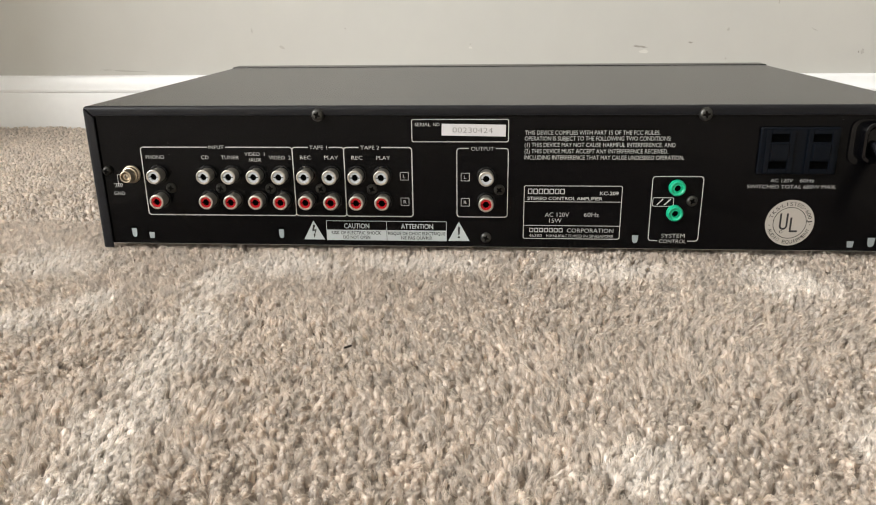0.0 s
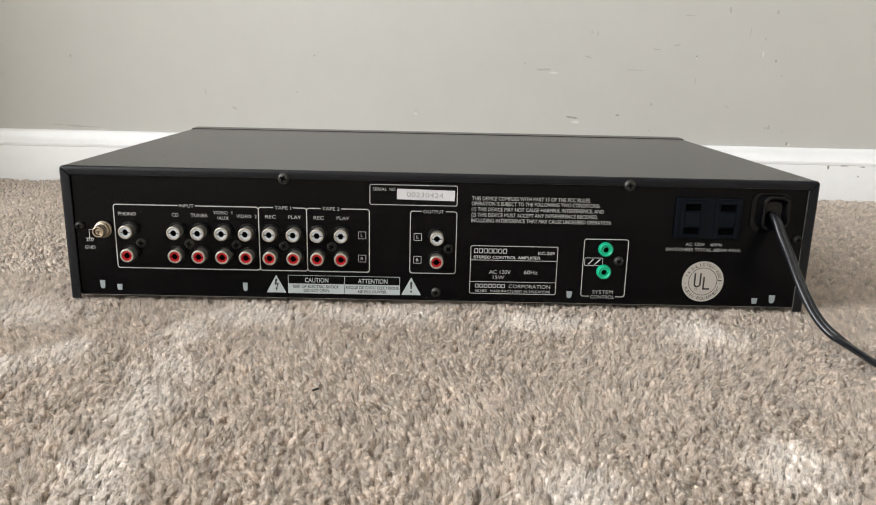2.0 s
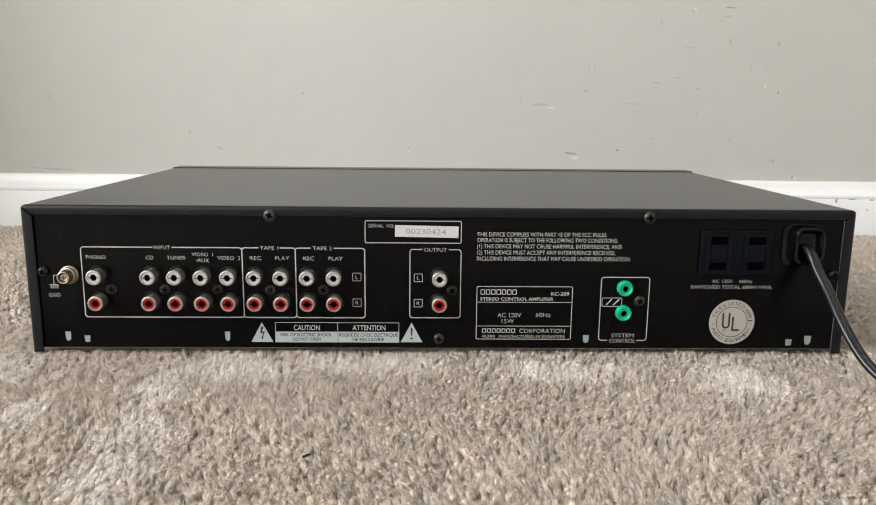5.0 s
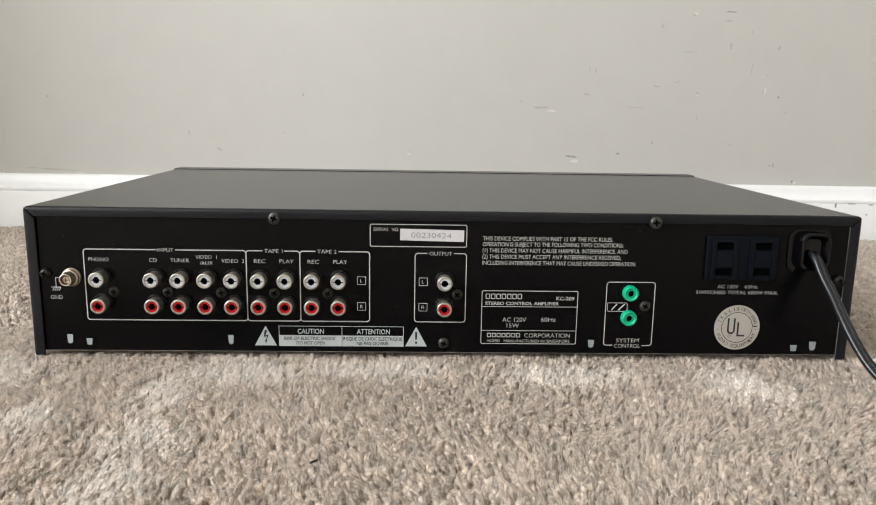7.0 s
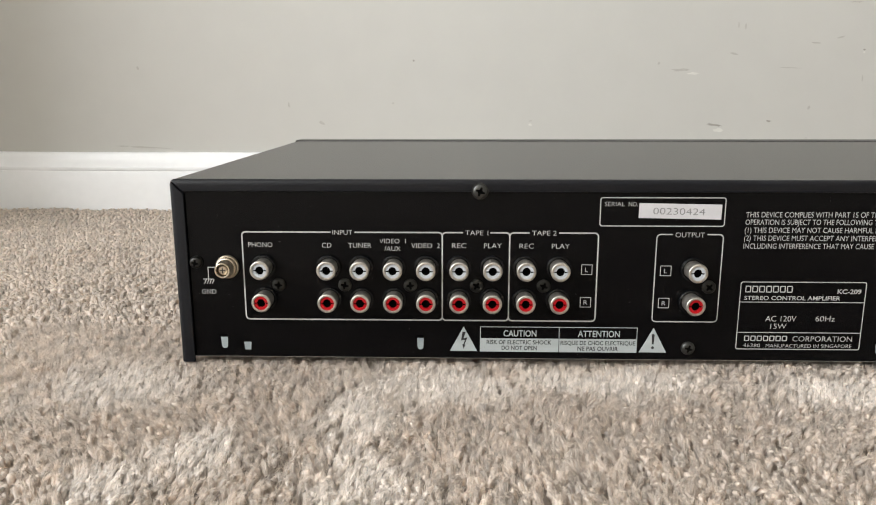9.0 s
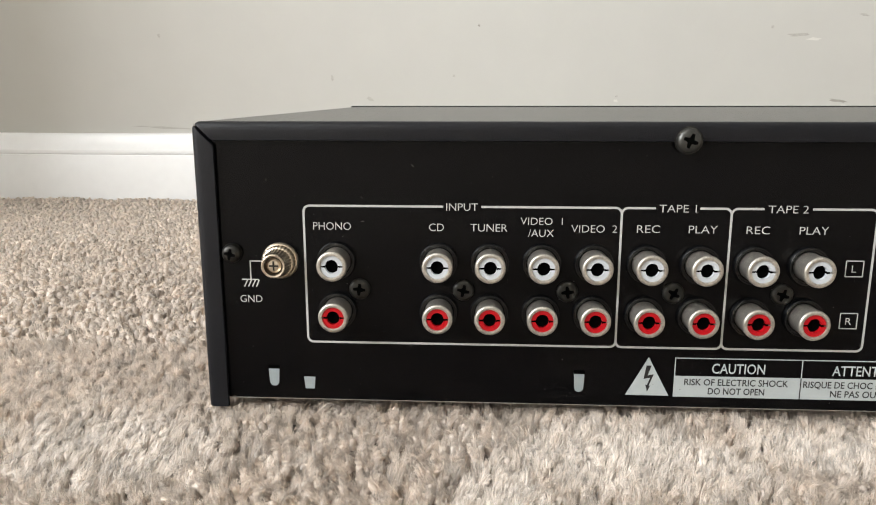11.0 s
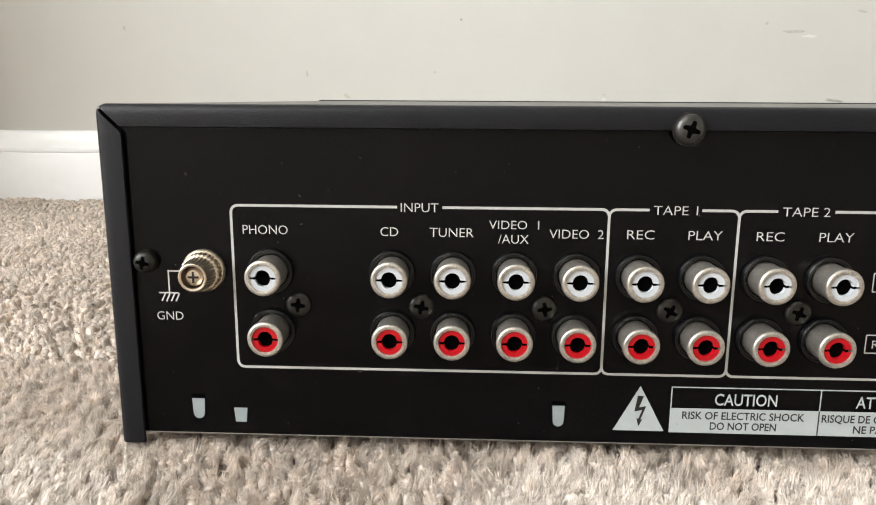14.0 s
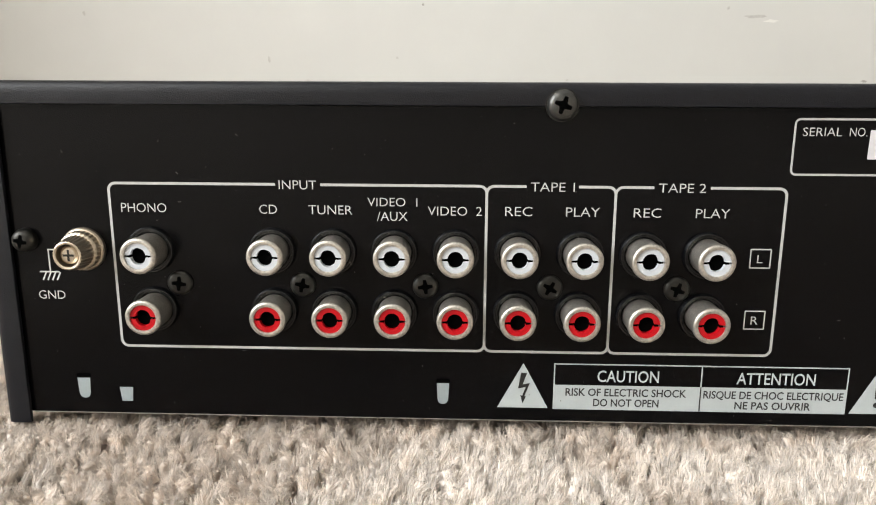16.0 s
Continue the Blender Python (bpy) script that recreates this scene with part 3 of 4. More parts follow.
def flange(length, width, name):
    """A rolled flange strip along x, in front of the panel, with mitred ends; its outer edge at z 0."""
    bm = bmesh.new()
    prof = [(0.0016, 0.0), (0.0002, 0.0001), (-0.0006, -0.0001), (-0.0012, -0.0006), (-0.0015, -0.0014), (-0.0016, -0.0024), (-0.0014, -width), (-0.0008, -width - 0.0002), (-0.0001, -width + 0.0002)]
    round_end = 0.0022
    n = 56
    rows = []
    for k in range(n + 1):
        row = []
        for y, z in prof:
            cut = -z * 1.0
            x0, x1 = -length / 2 + cut + 0.0006, length / 2 - cut - 0.0006
            near_end = min(k, n - k)
            step = 0.0025 * near_end / 8 if near_end <= 8 else 0.0025 + ((x1 - x0) / 2 - 0.0025) * (near_end - 8) / (n / 2 - 8)
            x = x0 + step if k <= n / 2 else x1 - step
            # the corner is rounded off like the sheet's fold
            d = min(length / 2 - abs(x), round_end)
            dip = (round_end - math.sqrt(max(round_end ** 2 - (round_end - d) ** 2, 0))) * max(0, 1 + z / 0.0024)
            row.append(bm.verts.new((x, y + 0.0001 * noise.noise((x * 20, 1, 0)), z - dip)))
        rows.append(row)
    for a, b in zip(rows, rows[1:]):
        for j in range(len(prof) - 1):
            bm.faces.new((a[j], a[j + 1], b[j + 1], b[j]))
    bm.faces.new(rows[0])
    bm.faces.new(rows[-1][::-1])
    bmesh.ops.recalc_face_normals(bm, faces=bm.faces)
    return bm


top_flange = sharp(part("flange", flange(0.441, 0.0048, "top"), FLANGE, cover), 50)
top_flange.matrix_local = pose(0, 0, TOP_R)
for side in (-1, 1):
    bm = flange(0.0797 * 2, 0.0056, "side")
    # bare steel shows along the inner edge
    if side > 0:
        part("flange_edge", boxed(0.21470, 0.2149, -0.0009, -0.0002, 0.0035, 0.0765), EDGE, cover, "thin bare steel edge")
    # only the upper half is kept, so that the lower end is square
    bmesh.ops.bisect_plane(bm, geom=[*bm.verts, *bm.edges, *bm.faces], plane_co=(0, 0, 0), plane_no=(1, 0, 0), clear_outer=side > 0, clear_inner=side < 0)
    bmesh.ops.holes_fill(bm, edges=bm.edges)
    bmesh.ops.recalc_face_normals(bm, faces=bm.faces)
    ob = sharp(part("flange", bm, FLANGE, cover), 50)
    ob.matrix_local = pose(0.2205 * side, 0, 0.0026, 0, 90 * side, 0)

chip = part("worn_corner", boxed(-0.2200, -0.2194, -0.0010, -0.0003, TOP_R - 0.0012, TOP_R - 0.0006, 0.0001), EDGE, cover, "bare worn metal corner")

# rear panel, chassis floor, front bezel, feet
panel = part("rear_panel", boxed(-0.2160, 0.2160, 0.0, 0.0010, 0.0050, 0.0800), PANEL, amp, "satin black rear panel with white printing")
edge = part("panel_edge", boxed(-0.2145, 0.2145, -0.0001, 0.0011, 0.0048, 0.0050), EDGE, panel, "thin bare steel edge")
bm = boxed(-0.2185, 0.2185, 0.0060, DEPTH - 0.001, 0.0034, 0.0044)
part("chassis_floor", bm, ZINC, amp, "plain zinc-plated sheet")
part("front_bezel", boxed(-0.2208, 0.2208, DEPTH, DEPTH + 0.018, 0.0030, 0.0830, 0.0006), COVER, amp, "black front bezel")
for x in (-0.17, 0.17):
    for y in (0.035, 0.215):
        low = 0.0034 + y * math.tan(radians(0.68)) + 0.0020
        bm = bmesh.new()
        bmesh.ops.create_cone(bm, cap_ends=True, segments=24, radius1=0.011, radius2=0.012, depth=low, matrix=pose(x, y, 0.0034 - low / 2))
        part("foot", bm, RUBBER, amp, "black rubber foot")


def legend(text, x0, x1, z0, h, mat=INK, bold=0.0, lift=LIFT, parent=None):
    return part("printed_word", letters(text, x0, x1, z0, h, bold, lift), mat, parent or panel)


def printed(bm, mat=INK, name="printed_line", parent=None):
    return part(name, bm, mat, parent or panel)


# printed frames round the sockets
ZT, ZB, W = 60.1, 21.9, 0.6
r = 1.6
JX = (-191.6, -107.1, -78.9, -42.1)
gaps = ((-154.0, -143.9), (-98.4, -87.0), (-70.7, -58.5))
for k in range(3):
    a, b = JX[k], JX[k + 1]
    g0, g1 = gaps[k]
    path = [(g1, ZT)] + arc(b - r, ZT - r, r, 90, 0) + arc(b - r, ZB + r, r, 0, -90) + arc(a + r, ZB + r, r, -90, -180) + arc(a + r, ZT - r, r, 180, 90) + [(g0, ZT)]
    printed(outline(path, False, W, lift=LIFT - 0.00001 * k), name="printed_frame")
path = [(2.7, 59.7)] + arc(9.3 - r, 59.7 - r, r, 90, 0) + arc(9.3 - r, 22.0 + r, r, 0, -90) + arc(-18 + r, 22.0 + r, r, -90, -180) + arc(-18 + r, 59.7 - r, r, 180, 90) + [(-11.6, 59.7)]
printed(outline(path, False, 0.5), name="printed_frame")
path = [(106.4, 9.5)] + arc(111.8 - r, 9.5 + r, r, -90, 0) + arc(111.8 - r, 45.0 - r, r, 0, 90) + arc(85.5 + r, 45.0 - r, r, 90, 180) + arc(85.5 + r, 9.6 + r, r, 180, 270) + [(90.4, 9.6)]
printed(outline(path, False, 0.5), name="printed_frame")
printed(outline(rounded(-41.8, 63.2, 9.2, 75.0, 1.0), True, 0.45), name="printed_frame")
printed(outline(rounded(18.2, 10.1, 70.0, 39.6, 0.8), True, 0.4), name="printed_frame")
for z in (30.9, 17.5):
    printed(outline([(18.3, z), (69.9, z)], False, 0.35, lift=LIFT - 0.00001))
for x0, z0 in ((-48.6, 42.4), (-48.6, 28.2), (-15.7, 42.1), (-15.7, 28.1)):
    printed(outline(rounded(x0, z0, x0 + 4.4, z0 + 4.2, 0.1), True, 0.3), name="printed_frame")

# words
WORDS = (("INPUT", -153.2, -144.8, 59.05, 2.1), ("TAPE 1", -97.5, -87.9, 59.05, 2.1), ("TAPE 2", -69.7, -59.5, 59.05, 2.1), ("OUTPUT", -10.4, 1.6, 58.55, 2.1),
         ("PHONO", -189.1, -178.8, 53.6, 2.15), ("CD", -157.8, -153.8, 53.5, 2.15), ("TUNER", -146.7, -136.9, 53.5, 2.15), ("VIDEO  1", -133.5, -122.4, 55.45, 2.0),
         ("/AUX", -131.4, -124.6, 52.2, 2.1), ("VIDEO  2", -120.1, -108.1, 53.5, 2.1), ("REC", -103.0, -97.0, 53.55, 2.15), ("PLAY", -89.6, -82.2, 53.55, 2.15),
         ("REC", -74.8, -68.8, 53.5, 2.15), ("PLAY", -61.3, -53.9, 53.5, 2.15))
WORDS2 = (("GND", -210.2, -204.0, 33.05, 2.1), ("SERIAL", -40.1, -31.9, 71.45, 1.9), ("NO.", -30.3, -26.6, 71.45, 1.9), ("KC-209", 58.4, 68.2, 34.65, 2.1), ("STEREO CONTROL AMPLIFIER", 20.0, 59.9, 31.8, 1.9),
          ("AC 120V", 29.6, 42.5, 22.5, 2.5), ("60Hz", 50.5, 58.6, 22.6, 2.5), ("15W", 32.0, 38.7, 19.2, 2.4), ("CORPORATION", 41.8, 66.7, 13.7, 2.4), ("46380", 21.2, 28.4, 10.95, 1.7),
          ("MANUFACTURED IN SINGAPORE", 30.8, 66.8, 10.85, 1.7), ("SYSTEM", 92.4, 104.8, 11.3, 2.3), ("CONTROL", 91.4, 105.7, 8.25, 2.2), ("AC 120V", 145.8, 157.1, 42.2, 1.95), ("60Hz", 160.7, 167.8, 42.2, 1.95),
          ("SWITCHED TOTAL 680W MAX.", 134.3, 179.4, 38.9, 2.0))
for text, x0, x1, z0, h in WORDS + WORDS2:
    legend(text, x0, x1, z0, h, bold=0.016 if text[:6] in ("KC-209", "STEREO") else -0.006)
for text, x0, z0 in (("L", -47.1, 43.5), ("R", -47.2, 29.3), ("L", -14.2, 43.2), ("R", -14.3, 29.2)):
    legend(text, x0, x0 + (1.2 if text == "L" else 1.6), z0, 2.0)
NOTICE = (("THIS DEVICE COMPLIES WITH PART 15 OF THE FCC RULES.", 87.3, 67.0), ("OPERATION IS SUBJECT TO THE FOLLOWING TWO CONDITIONS:", 93.0, 63.9),
          ("(1) THIS DEVICE MAY NOT CAUSE HARMFUL INTERFERENCE, AND", 95.6, 60.55), ("(2) THIS DEVICE MUST ACCEPT ANY INTERFERENCE RECEIVED,", 92.2, 57.2),
          ("INCLUDING INTERFERENCE THAT MAY CAUSE UNDESIRED OPERATION.", 100.6, 53.85))
for text, x1, z0 in NOTICE:
    legend(text, 17.8, x1, z0, 2.35, bold=0.0)
# the maker's name, as plain blocks of its size
for x0, x1, z0, h in ((19.9, 40.0, 35.1, 2.9), (21.2, 39.7, 13.7, 2.4)):
    step = (x1 - x0) / 7
    for k in range(7):
        a = x0 + k * step
        printed(outline(rounded(a + 0.45, z0 + 0.2, a + step - 0.45, z0 + h - 0.2, 0.2), True, 0.42), name="printed_block")
# round-cornered emblem beside the control sockets
printed(outline(rounded(86.4, 28.8, 97.2, 33.5, 0.8), True, 0.35), name="printed_emblem")
for x0, x1 in ((88.6, 91.6), (92.4, 95.8)):
    printed(outline([(x0, 29.5), (x1, 32.8)], False, 0.7), name="printed_emblem")

# ground sign
printed(outline([(-209.4, 39.5), (-204.8, 39.5)], False, 0.35))
for k in range(4):
    x = -208.2 + 1.1 * k
    printed(outline([(x + 0.3, 39.4), (x - 0.6, 37.5)], False, 0.35, lift=LIFT - 0.00001))
printed(outline([(-206.9, 39.6), (-206.9, 44.7), (-203.0, 44.7)], False, 0.35, lift=LIFT - 0.00002))

# caution plate with two warning triangles
printed(outline([(-90.7, 8.1), (-90.7, 19.1), (-23.9, 19.1), (-23.9, 8.1)], True, 0.3), INK_PALE, "printed_frame")
printed(plate([(-90.6, 8.0), (-23.9, 8.0), (-23.9, 14.0), (-90.6, 14.0)], LIFT - 0.00001), INK_PALE, "printed_block")
printed(outline([(-57.0, 14.0), (-57.0, 19.1)], False, 0.3, lift=LIFT - 0.00001), INK_PALE)
printed(outline([(-57.0, 8.0), (-57.0, 14.0)], False, 0.3, lift=LIFT - 0.00003), INK_DARK)
for text, x0, x1 in (("CAUTION", -80.8, -66.7), ("ATTENTION", -49.0, -31.2)):
    legend(text, x0, x1, 14.85, 3.0, INK_PALE, 0.01)
for text, x0, x1, z0 in (("RISK OF ELECTRIC SHOCK", -88.0, -60.2, 11.35), ("DO NOT OPEN", -81.5, -66.4, 8.8), ("RISQUE DE CHOC ELECTRIQUE", -56.3, -24.5, 11.25), ("NE PAS OUVRIR", -49.0, -31.7, 8.7)):
    legend(text, x0, x1, z0, 2.0, INK_DARK, 0.016, LIFT - 0.00004)
for cx, kind in ((-97.9, "bolt"), (-17.0, "mark")):
    tri = printed(plate([(cx - 5.9, 8.15), (cx + 5.9, 8.15), (cx, 19.2)], LIFT), INK_PALE, "warning_triangle")
    if kind == "bolt":
        sign = plate([(cx + u, v) for u, v in ((-0.5, 16.8), (0.9, 16.8), (-0.05, 13.95), (1.6, 14.3), (0.4, 11.0), (0.8, 11.0), (0.0, 9.2), (-0.55, 11.3), (-0.1, 11.1), (0.65, 13.3), (-1.1, 12.9))], LIFT - 0.00003)
    else:
        sign = plate([(cx - 0.55, 15.6)] + arc(cx, 15.9, 0.6, 180, 0) + [(cx + 0.4, 11.8), (cx - 0.4, 11.8)], LIFT - 0.00003)
        plate(arc(cx, 10.3, 0.65, 0, 330, 11), LIFT - 0.00003, sign)
    printed(sign, INK_DARK, "warning_sign")

# serial label
bm = bmesh.new()
box(bm, -16.9 * MM, 16.9 * MM, -0.00012, -0.00002, -3.1 * MM, 3.1 * MM)
label = part("paper_label", bm, LABEL, panel, "white paper label with stamped digits")
label.matrix_local = pose(-9.1 * MM, 0, 69.4 * MM, 0, 0.95, 0)
part("stamped_digits", letters("00230424", -11.1, 10.1, -1.4, 2.9, -0.008, -0.00018), LABEL_INK, label)

# round foil sticker
seal = part("round_sticker", plate(arc(0, 0, 12.6, 0, 354, 59), -0.00010), SILVER, panel, "round silver foil sticker")
seal.matrix_local = pose(0.1585, 0, 0.0202)
printed(outline(arc(0, 0, 8.5, 0, 355, 60), True, 0.35, lift=-0.00014), INK_DARK, "printed_ring", seal)


def on_circle(text, r, mid, height, spread, inward):
    """Letters set round a circle, in millimetres and degrees."""
    bm = bmesh.new()
    for k, c in enumerate(text):
        if c == " ":
            continue
        one = letters(c, -height * (0.12 if c == "I" else 0.42), height * (0.12 if c == "I" else 0.42), -height / 2, height, 0.0, -0.00014)
        off = (k - (len(text) - 1) / 2) * spread
        a = mid - off if not inward else mid + off
        turn = Matrix.Rotation(radians(90 - a if not inward else -90 - a), 4, "Y")
        bmesh.ops.transform(one, matrix=Matrix.Translation((r * MM * math.cos(radians(a)), 0, r * MM * math.sin(radians(a)))) @ turn, verts=one.verts)
        mesh = bpy.data.meshes.new("letter")
        one.to_mesh(mesh)
        one.free()
        bm.from_mesh(mesh)
        bpy.data.meshes.remove(mesh)
    return bm


for text, mid, spread, inward in (("LISTED", 86, 11.3, False), ("TKS", 146, 14.0, False), ("600J", 22, 10.0, False), ("AUDIO EQUIPMENT", 270, 9.7, True)):
    printed(on_circle(text, 10.5, mid, 2.0, spread, inward), INK_DARK, "printed_word", seal)
for a in (123, 49, -5, 187):
    printed(plate(arc(10.5 * math.cos(radians(a)), 10.5 * math.sin(radians(a)), 0.3, 0, 315, 7), -0.00014), INK_DARK, "printed_dot", seal)
# the mark inside, as plain strokes
printed(outline([(-4.9, 5.2), (-4.9, -1.6)] + arc(-3.2, -1.6, 1.7, 180, 360, 8) + [(-1.5, 5.2)], False, 1.0, lift=-0.00014), INK_DARK, "printed_emblem", seal)
printed(outline([(0.6, 3.0), (0.6, -4.6), (4.4, -4.6)], False, 1.0, lift=-0.00014), INK_DARK, "printed_emblem", seal)
printed(outline(rounded(-4.6, -5.6, -3.2, -4.2, 0.6), True, 0.2, lift=-0.00014), INK_DARK, "printed_emblem", seal)


# specks of dust on the panel
dust_rng = random.Random(23)
bm = bmesh.new()
for k in range(170):
    x = dust_rng.uniform(-212, 212) if k % 2 else dust_rng.uniform(-212, -20)
    z = dust_rng.uniform(7, 76)
    size = dust_rng.choice((0.05, 0.06, 0.08, 0.13))
    turn = dust_rng.uniform(0, 180)
    long = dust_rng.choice((1, 1, 1.5, 4))
    pts = []
    for a in (0, 72, 144, 216, 288):
        p, q = size * long * math.cos(radians(a)), size * math.sin(radians(a)) * (0.6 if long > 2 else 1)
        pts.append((x + p * math.cos(radians(turn)) - q * math.sin(radians(turn)), z + p * math.sin(radians(turn)) + q * math.cos(radians(turn))))
    plate(pts, LIFT - 0.00006, bm)
tagged(part("dust", bm, DUST, panel, "fine pale dust specks"), kind="stuff")


# ---- sockets, screws and terminals ----
def audio_socket(x, z, red):
    ring = part("base_ring", lathe([(0, 5.35 * MM), (0.9 * MM, 5.3 * MM), (1.2 * MM, 5.05 * MM), (1.2 * MM, 4.75 * MM), (0.7 * MM, 4.6 * MM), (0.7 * MM, 4.25 * MM), (0.1 * MM, 4.15 * MM)], 36), RING_PL)
    barrel = part("audio_socket", lathe([(0, 3.8 * MM), (5.9 * MM, 3.8 * MM), (6.05 * MM, 3.98 * MM), (6.3 * MM, 4.06 * MM), (7.1 * MM, 4.05 * MM), (7.5 * MM, 3.85 * MM), (7.6 * MM, 3.45 * MM), (7.5 * MM, 2.98 * MM),
                                         (7.1 * MM, 2.9 * MM), (5.0 * MM, 2.9 * MM)], 40), NICKEL, amp, "nickel-plated phono socket")
    sharp(barrel, 50)
    sharp(ring, 40)
    bm = bmesh.new()
    for half in (0, 1):
        rows = []
        for d, r0, r1 in ((7.2, 1.62, 3.05),):
            pts_o, pts_i, back_i = [], [], []
            for k in range(13):
                a = math.pi * half + math.pi * k / 12
                s = (0.17 if half == 0 else -0.17) * MM
                pts_o.append(bm.verts.new((2.95 * MM * math.cos(a), -d * MM, 2.95 * MM * math.sin(a) + s)))
                zi = max(abs(1.68 * math.sin(a) * MM + s), 0.29 * MM) * (1 if half == 0 else -1)
                pts_i.append(bm.verts.new((1.68 * MM * math.cos(a), -d * MM, zi)))
                back_i.append(bm.verts.new((1.68 * MM * math.cos(a), -4.2 * MM, zi)))
            for k in range(12):
                bm.faces.new((pts_i[k], pts_i[k + 1], pts_o[k + 1], pts_o[k]))
                bm.faces.new((pts_i[k + 1], pts_i[k], back_i[k], back_i[k + 1]))
    bmesh.ops.recalc_face_normals(bm, faces=bm.faces)
    ins = part("insulator", bm, RED_PL if red else WHITE_PL, barrel, "red plastic insulator" if red else "white plastic insulator")
    for f in ins.data.polygons:
        if f.normal.y > 0.9:
            f.flip()
    # black disc just behind the insulator, painting the shade of the deep hole
    hollow_shade = part("hollow_shade", lathe([(6.1 * MM, 2.95 * MM), (6.1 * MM, 0.0)], 24), RECESS_SHADE, barrel)
    ring.parent = barrel
    barrel.matrix_local = pose(x * MM, 0, z * MM)
    return barrel


white_socket = audio_socket(-183.0, 45.0, False)
red_socket = audio_socket(-183.0, 31.0, True)
for x in (-155.2, -141.4, -127.6, -113.8, -100.0, -86.1, -72.2, -58.2, -2.2):
    for source, z in ((white_socket, 45.0), (red_socket, 31.0)):
        copy_thing(source, pose(x * MM, 0, (z - (0.3 if x > -10 else 0.0)) * MM))


def screw(x, z, r, proud, mat, turn, name="screw", label="black cross-head screw"):
    prof = [(0, r), (0.35 * proud, r), (0.7 * proud, r * 0.9), (0.93 * proud, r * 0.68), (proud, r * 0.4), (proud, 0)]
    head = sharp(part(name, lathe(prof, 32), mat, amp, label), 60)
    # the cross is a flat black face; its depth is only painted shade
    bm = bmesh.new()
    a, b, c = r * 0.15, r * 0.56, r * 0.20
    pts = []
    for q in range(4):
        for p in ((b, -a * 0.8), (b * 1.04, 0), (b, a * 0.8), (c * 1.25, a), (c, c)):
            u, v = p
            pts.append(((u, v), (-v, u), (-u, -v), (v, -u))[q])
    f = bm.faces.new([bm.verts.new((x2, -proud - 0.00003, z2)) for x2, z2 in pts])
    f.normal_update()
    if f.normal.y > 0:
        f.normal_flip()
    part("cross_shade", bm, RECESS_SHADE, head, "flat black cross painted as the shade of the recess")
    head.matrix_local = pose(x * MM, 0, z * MM, 0, turn, 0)
    return head


for n, x in enumerate((-176.8, -148.5, -120.6, -92.6, -64.3, 4.8)):
    screw(x, 37.3, 2.9 * MM, 1.1 * MM, SCREW, (5, 12, -8, 30, 20, 40)[n])
screw(106.7, 31.9, 2.9 * MM, 1.6 * MM, SCREW_LT, 25)
screw(-2.1, 10.3, 2.9 * MM, 1.6 * MM, SCREW_LT, 15)
screw(-211.6, 47.0, 2.7 * MM, 2.8 * MM, SCREW, 10)
screw(211.6, 47.3, 2.7 * MM, 2.8 * MM, SCREW, -12)
for x, z, turn in ((-91.5, 77.7, 20), (109.0, 77.8, -10)):
    head = screw(x, z, 3.3 * MM, 2.0 * MM, SCREW_LT, turn)
    head.matrix_local = pose(x * MM, -0.0014, z * MM, 0, turn, 0)
    part("washer_ring", lathe([(0, 3.6 * MM), (0.2 * MM, 3.6 * MM), (0.2 * MM, 3.0 * MM)], 32), SCREW, head)

# knurled earth terminal
post = part("earth_terminal", lathe([(0, 5.0 * MM), (0.8 * MM, 5.0 * MM), (1.2 * MM, 4.75 * MM), (1.3 * MM, 4.55 * MM), (3.0 * MM, 4.5 * MM), (3.3 * MM, 4.3 * MM), (3.5 * MM, 3.9 * MM), (7.1 * MM, 3.4 * MM), (7.7 * MM, 3.25 * MM), (7.8 * MM, 2.95 * MM),
                                     (7.7 * MM, 2.55 * MM), (5.6 * MM, 2.45 * MM)], 56, knurl={3, 4, 5, 6, 7, 8}), BRASS, amp, "knurled brass earth terminal")
sharp(post, 20)
inner = part("terminal_screw", lathe([(5.4 * MM, 2.45 * MM), (5.6 * MM, 2.1 * MM), (6.7 * MM, 2.0 * MM), (7.1 * MM, 1.5 * MM), (7.2 * MM, 0.0)], 28), BRASS, post, "brass cross-head screw")
# flat dark cross on the brass, coloured as the shade of its recess
bm = bmesh.new()
a, b = 0.25 * MM, 1.25 * MM
f = bm.faces.new([bm.verts.new((p, -7.25 * MM, q)) for p, q in ((b, a), (a, a), (a, b), (-a, b), (-a, a), (-b, a), (-b, -a), (-a, -a), (-a, -b), (a, -b), (a, -a), (b, -a))])
f.normal_update()
if f.normal.y > 0:
    f.normal_flip()
part("cross_shade", bm, SCREW, post)
post.matrix_local = pose(-198.4 * MM, 0, 45.0 * MM)

